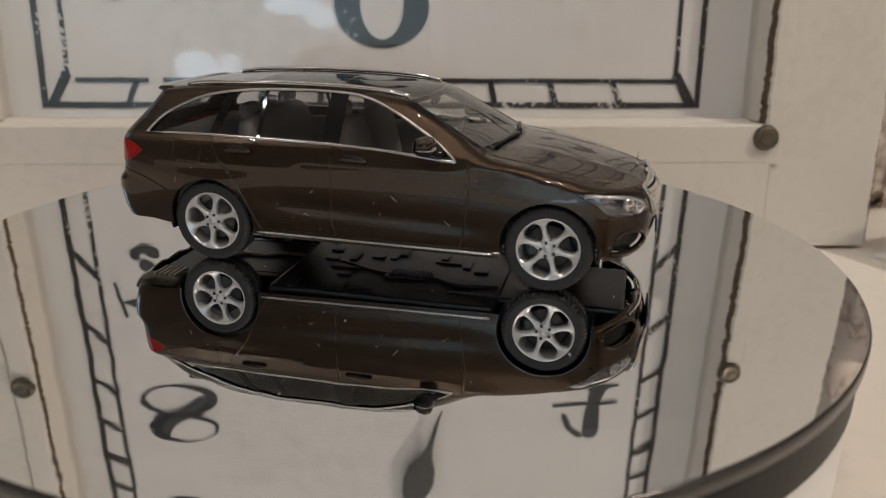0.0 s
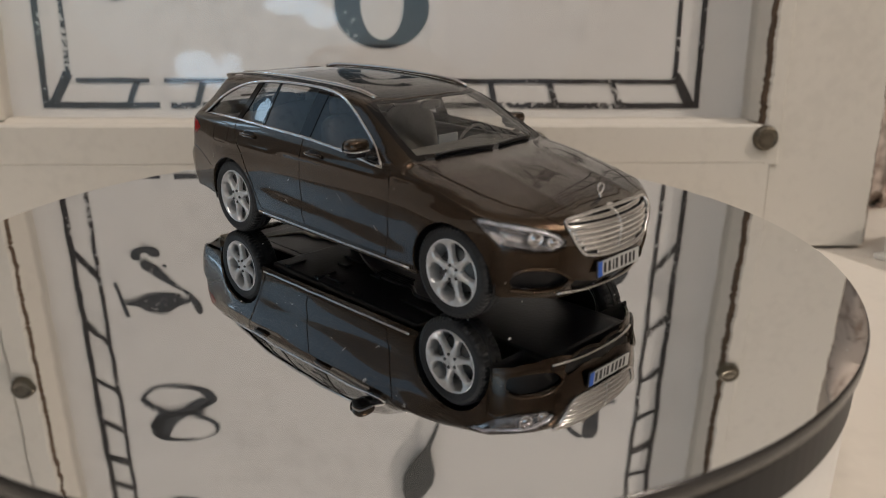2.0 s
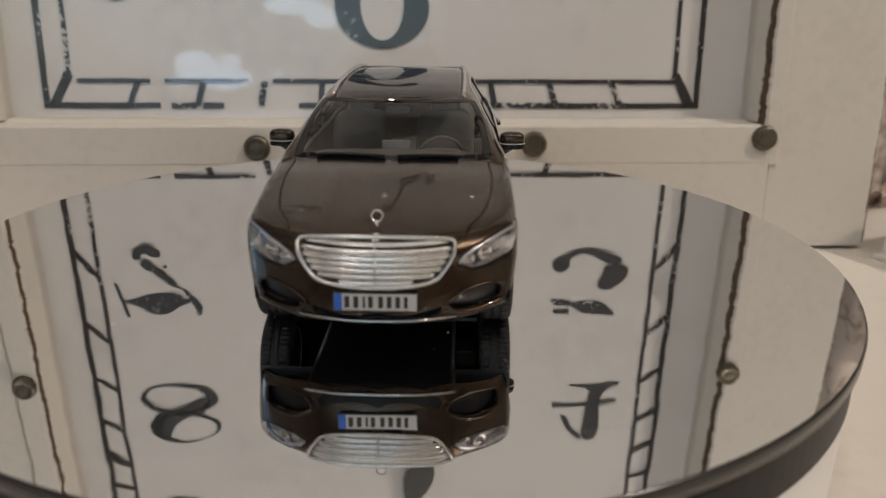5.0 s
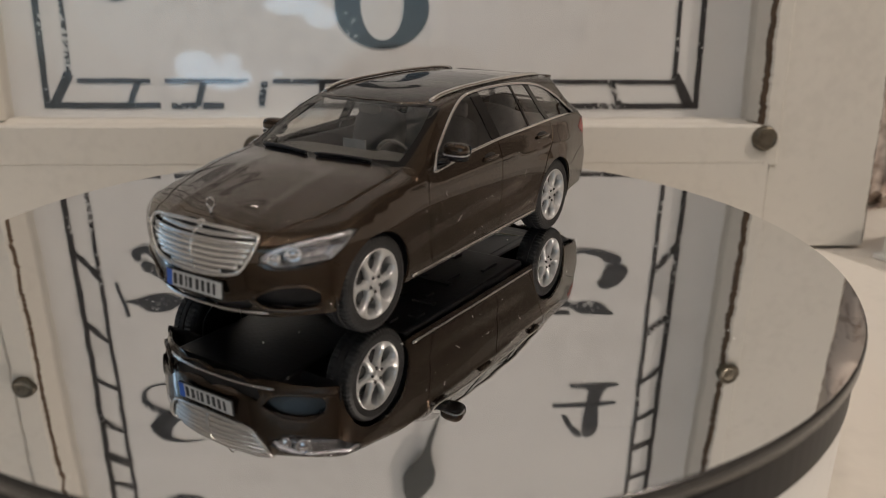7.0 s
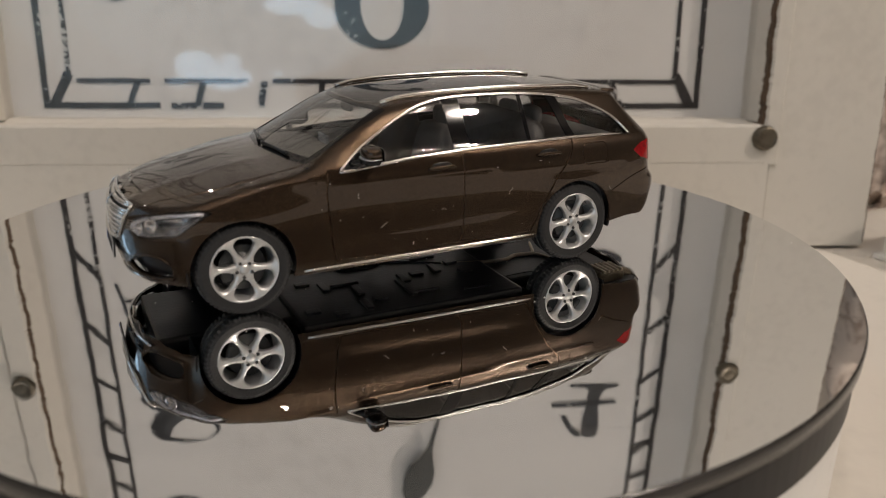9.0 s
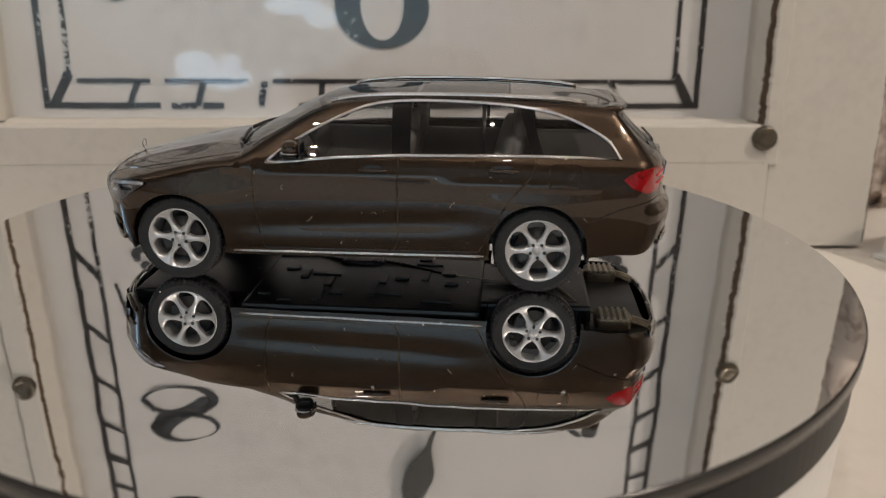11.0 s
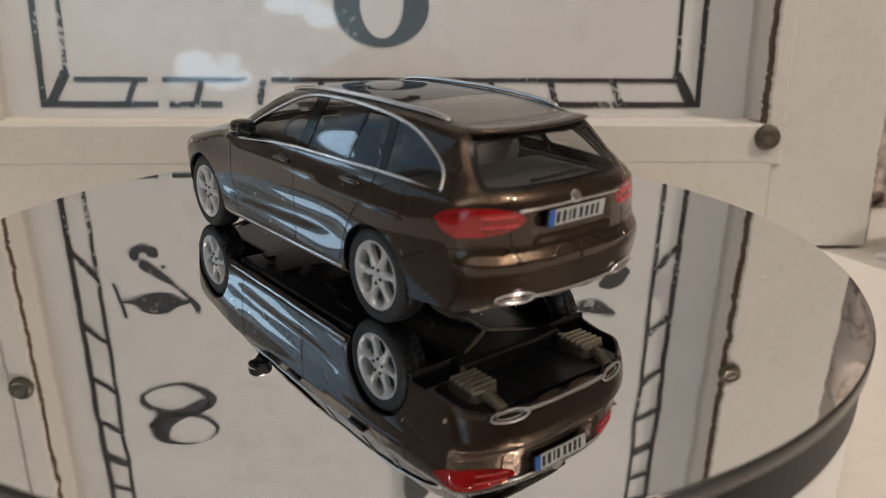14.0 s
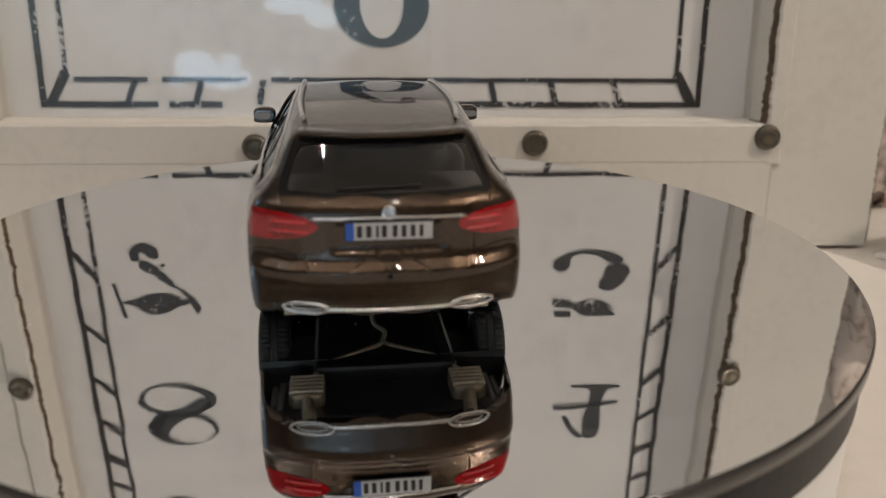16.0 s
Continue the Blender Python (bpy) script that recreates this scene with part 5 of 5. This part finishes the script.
def underside_and_cabin():
    bm = bmesh.new()
    rbox(bm, -0.98, 0.98, -0.80, 0.80, 0.215, 0.30, 0.03)
    rbox(bm, 0.95, 2.02, -0.50, 0.50, 0.25, 0.45, 0.03)
    rbox(bm, -1.9, -0.95, -0.50, 0.50, 0.26, 0.42, 0.03)
    rbox(bm, -2.34, -1.86, -0.70, 0.70, 0.385, 0.416, 0.006)
    u = part("underbody", bm, M_DARK, CAR, "black moulded underbody")
    rnd = random.Random(3)
    bm = bmesh.new()
    for k in range(26):
        x, y = rnd.uniform(-0.9, 0.9), rnd.uniform(-0.7, 0.7)
        lx, ly = rnd.choice(((0.25, 0.03), (0.06, 0.20), (0.12, 0.08)))
        rbox(bm, x - lx / 2, x + lx / 2, y - ly / 2, y + ly / 2, 0.195, 0.22, 0.006)
    part("underbody_ribs", bm, M_DARK, u)
    for s in (1, -1):
        bm = bmesh.new()
        blob(bm, (-2.07, 0.54 * s, 0.345), (0.30, 0.24, 0.13), 5)
        tube(bm, smooth_path([(-2.18, 0.54 * s, 0.335), (-2.28, 0.53 * s, 0.36), (-2.36, 0.52 * s, 0.40)]), 0.045)
        can = part("silencer", bm, M_CAN, u, "dark steel exhaust silencer", False)
        for k in range(5):
            bm = rbox(bmesh.new(), -2.185 + 0.050 * k, -2.160 + 0.050 * k, 0.54 * s - 0.112, 0.54 * s + 0.112, 0.272, 0.30, 0.006)
            part("silencer_rib", bm, M_STEEL, can, "raised steel rib")
        bm = bmesh.new()
        tube(bm, smooth_path([(-1.52, 0.0, 0.245), (-1.60, 0.03 * s, 0.245), (-1.68, 0.18 * s, 0.255), (-1.80, 0.40 * s, 0.28), (-1.95, 0.52 * s, 0.31)]), 0.016)
        part("exhaust_pipe", bm, M_STEEL, u, "bent steel exhaust pipe", True)
    bm = bmesh.new()
    tube(bm, smooth_path([(-0.6, -0.05, 0.225), (-1.0, 0.05, 0.232), (-1.25, 0.05, 0.240), (-1.38, -0.02, 0.245), (-1.53, 0.0, 0.245)]), 0.018)
    part("exhaust_pipe", bm, M_STEEL, u, "bent steel exhaust pipe", True)
    bm = bmesh.new()
    blob(bm, (0.15, -0.28, 0.22), (0.42, 0.15, 0.07), 4)
    for k in range(12):
        rbox(bm, -0.03 + 0.032 * k, -0.018 + 0.032 * k, -0.35, -0.21, 0.178, 0.20, 0.003)
    part("catalyst_box", bm, M_DARK, u, "ribbed dark underbody box")
    bm = bmesh.new()
    tube(bm, smooth_path([(0.95, -0.35, 0.215), (0.6, -0.42, 0.205), (0.36, -0.30, 0.21), (-0.1, -0.28, 0.21), (-0.6, -0.05, 0.22)]), 0.018)
    part("exhaust_pipe", bm, M_DARK, u, "", True)
    # wheel wells
    for x in (WX, -WX):
        for s in (1, -1):
            bm = lathe(bmesh.new(), [(0.400 * S, -0.16 * S), (0.385 * S, -0.16 * S), (0.385 * S, 0.30 * S), (0, 0.30 * S)], 40, Matrix.Translation(Vector((x, s * 0.70, WZ + 0.004)) * S) @ pose(0, 0, 0, 90 * s))
            lowest = 0.255 * S
            bmesh.ops.bisect_plane(bm, geom=bm.verts[:] + bm.edges[:] + bm.faces[:], plane_co=(0, 0, lowest), plane_no=(0, 0, -1), clear_outer=True)
            part("wheel_well", bm, M_DARK, u)
    # cabin
    c = new("cabin")
    c.parent = CAR
    part("cabin_floor", rbox(bmesh.new(), -2.15, 0.95, -0.74, 0.74, 0.42, 0.50, 0.02), M_CABIN, c)
    bm = bmesh.new()
    for s in (1, -1):
        rbox(bm, -2.05, 0.80, s * 0.775 - 0.02, s * 0.775 + 0.02, 0.45, 0.99, 0.015)
    part("door_lining", bm, M_CABIN, c)
    bm = bmesh.new()
    blob(bm, (0.72, 0, 0.90), (0.50, 1.44, 0.28), 5)
    blob(bm, (0.56, 0.36, 0.985), (0.22, 0.36, 0.12), 3)
    rbox(bm, -0.5, 0.6, -0.13, 0.13, 0.48, 0.78, 0.04)
    part("dashboard", bm, M_CABIN, c, "dark moulded dashboard")
    bm = bmesh.new()
    tube(bm, [(0.44 + 0.16 * math.sin(a) * 0.35, 0.36 + 0.175 * math.cos(a), 0.96 + 0.165 * math.sin(a)) for a in np.linspace(0, 2 * math.pi, 29)], 0.014, 8)
    blob(bm, (0.46, 0.36, 0.955), (0.05, 0.13, 0.10), 3)
    rbox(bm, 0.44, 0.47, 0.20, 0.52, 0.95, 0.975, 0.004)
    part("steering_wheel", bm, M_CABIN, c, "dark steering wheel", False)
    part("centre_screen", rbox(bmesh.new(), 0.50, 0.52, -0.11, 0.11, 1.00, 1.10, 0.004), M_DISPLAY, c, "small bright centre display")

    def seat(x, y, w, name):
        bm = bmesh.new()
        blob(bm, (x + 0.10, y, 0.62), (0.55, w, 0.20), 4)
        blob(bm, (x - 0.20, y, 0.90), (0.20, w, 0.62), 4, m=Matrix.Rotation(math.radians(-14), 3, "Y"))
        ob = part(name, bm, M_SEAT, c, "dark grey car seat", True)
        for yy in ((y,) if w < 0.7 else (y - 0.38, y, y + 0.38)):
            b2 = bmesh.new()
            blob(b2, (x - 0.30, yy, 1.25 if w < 0.7 else 1.20), (0.10, 0.26, 0.17), 3.5)
            tube(b2, [(x - 0.28, yy - 0.06, 1.1), (x - 0.30, yy - 0.06, 1.22)], 0.01, 6)
            tube(b2, [(x - 0.28, yy + 0.06, 1.1), (x - 0.30, yy + 0.06, 1.22)], 0.01, 6)
            part("headrest", b2, M_SEAT, ob, "", True)
    seat(-0.10, 0.37, 0.52, "front_seat")
    seat(-0.10, -0.37, 0.52, "front_seat")
    seat(-0.95, 0.0, 1.30, "rear_seat")
    part("parcel_cover", rbox(bmesh.new(), -2.10, -1.38, -0.68, 0.68, 0.96, 0.99, 0.01), M_CABIN, c)
    bm = bmesh.new()
    blob(bm, (0.30, 0.0, 1.315), (0.05, 0.22, 0.075), 3.5)
    part("inner_mirror", bm, M_CABIN, c, "", True)
    # wipers and door furniture
    for a, b in (((1.035, -0.04), (0.935, -0.56)), ((0.955, 0.50), (1.030, 0.05))):
        p = above(*[(a[0] + (b[0] - a[0]) * t, a[1] + (b[1] - a[1]) * t) for t in np.linspace(0, 1, 12)])
        ob = sweep("wiper", p, normals(p), 0.022, 0.020, M_DARK, None, "black wiper blade", 0.012)
    p = rear(*[(0.30 - 0.5 * t, 1.105 + 0.012 * t) for t in np.linspace(0, 1, 8)])
    sweep("rear_wiper", p, normals(p), 0.020, 0.016, M_DARK, None, "black wiper blade", 0.010)
    for s in (1, -1):
        for x, z in ((-0.145, 0.945), (-1.125, 0.965)):
            q = side((x, z))[0]
            h = new("door_handle")
            h.parent = CAR
            bm = bmesh.new()
            blob(bm, (x, s * (q[1] + 0.014), z), (0.235, 0.036, 0.036), 3, 24, 10)
            part("grip", bm, M_PAINT, h, "", True)
            # black pad on the skin in place of a hollow, shade put in by colour
            bm = bmesh.new()
            blob(bm, (x + 0.0, s * (q[1] - 0.004), z - 0.008), (0.19, 0.014, 0.095), 2.4, 24, 10)
            part("recess_shade", bm, M_DARK, h, "dark pad imitating the shaded hollow behind the handle", True)
        m = new("door_mirror")
        m.parent = CAR

        def cup(q):
            t = (q.x + 0.11) / 0.22
            return Vector((q.x - 0.10 * (q.y + 0.13) * 0.0, q.y * (0.92 + 0.1 * t), q.z * (0.86 + 0.10 * (1 - t)) + 0.015 * t))
        bm = bmesh.new()
        blob(bm, (0.450, s * 0.920, 1.102), (0.145, 0.205, 0.135), 2.8, 28, 16, shape=cup)
        part("mirror_housing", bm, M_PAINT, m, "", True)
        bm = bmesh.new()
        blob(bm, (0.458, s * 0.920, 1.055), (0.142, 0.200, 0.050), 2.6)
        part("mirror_base", bm, M_GLOSSBLACK, m, "", True)
        bm = bmesh.new()
        blob(bm, (0.458, s * 0.922, 1.080), (0.152, 0.208, 0.011), 2.6, 28, 6)
        part("indicator_strip", bm, M_REFL, m, "silver indicator strip", True)
        bm = bmesh.new()
        blob(bm, (0.380, s * 0.920, 1.102), (0.012, 0.175, 0.105), 3)
        part("mirror_glass", bm, M_FACE, m, "silvered mirror face", True)
        bm = bmesh.new()
        tube(bm, [(0.52, s * 0.90, 1.05), (0.56, s * 0.84, 1.03), (0.58, s * 0.78, 1.02)], 0.026, 10)
        part("mirror_arm", bm, M_GLOSSBLACK, m, "", True)


def smooth_path(pts, n=6):
    P = [np.array(p, float) for p in pts]
    out = []
    for i in range(len(P) - 1):
        p0, p1, p2, p3 = (P[min(max(i + k, 0), len(P) - 1)] for k in (-1, 0, 1, 2))
        for j in range(n):
            t = j / n
            out.append(0.5 * (2 * p1 + (p2 - p0) * t + (2 * p0 - 5 * p1 + 4 * p2 - p3) * t * t + (3 * p1 - p0 - 3 * p2 + p3) * t ** 3))
    out.append(P[-1])
    return out


def lint():
    """Pale specks and short hairs that cling to the doors and wings."""
    rnd = random.Random(8)
    bm = bmesh.new()
    spots = [(rnd.uniform(-2.0, 1.9), rnd.uniform(0.35, 0.92), rnd.choice((1, -1))) for _ in range(44)]
    spots = [q for q in spots if math.hypot(abs(q[0]) - WX, q[1] - WZ) > 0.45 and (q[0] < 0.85 or q[1] < 0.72) and (q[0] > -1.9 or q[1] < 0.8)]
    at = side(*[(x, z) for x, z, _ in spots])
    for (x, z, sg), p in zip(spots, at):
        w, l = rnd.uniform(0.0025, 0.005), rnd.uniform(0.003, 0.010) * (3 if rnd.random() < 0.15 else 1)
        bmesh.ops.create_cube(bm, size=1.0, matrix=Matrix.Translation(Vector((p[0], sg * (p[1] + 0.002), p[2])) * S) @ pose(0, 0, 0, 0, rnd.uniform(0, 180)) @ Matrix.Diagonal((l * S, 0.003 * S, w * S, 1)))
    # a few curled hairs
    for x, z, sg, turn in ((-0.15, 0.62, 1, 0.4), (-0.75, 0.70, 1, 1.9), (0.35, 0.55, 1, 2.6), (-1.75, 0.62, 1, 0.9), (0.55, 0.80, 1, 1.2), (-0.55, 0.48, -1, 0.2), (0.20, 0.66, -1, 2.2), (-1.70, 0.70, -1, 1.1), (0.62, 0.50, -1, 2.9)):
        line = side(*[(x + 0.05 * (t - 0.5) * math.cos(turn) + 0.012 * math.sin(5 * t) * math.sin(turn), z + 0.05 * (t - 0.5) * math.sin(turn) + 0.012 * math.sin(5 * t) * math.cos(turn)) for t in np.linspace(0, 1, 8)])
        tube(bm, (line + [0, 0.004, 0]) * [1, sg, 1], 0.0016, 5)
    tagged(part("lint", bm, M_LINT, CAR, "specks of pale lint"), kind="stuff")


DLO_LINE = build_body()
trims(DLO_LINE)
grille_and_lamps()
plate(2.215, 0.425, -4, 1)
plate(-2.425, 0.885, -6, -1)
wheels()
underside_and_cabin()
lint()


def motions():
    steps = [i * 2.0 for i in range(9)]
    walk(CAR, [(t, car_pose(t)) for t in steps])
    walk(DISC, [(t, Matrix.Translation(DISC_AT) @ pose(0, 0, 0, 0, 0, -15.546 * t)) for t in steps])


motions()
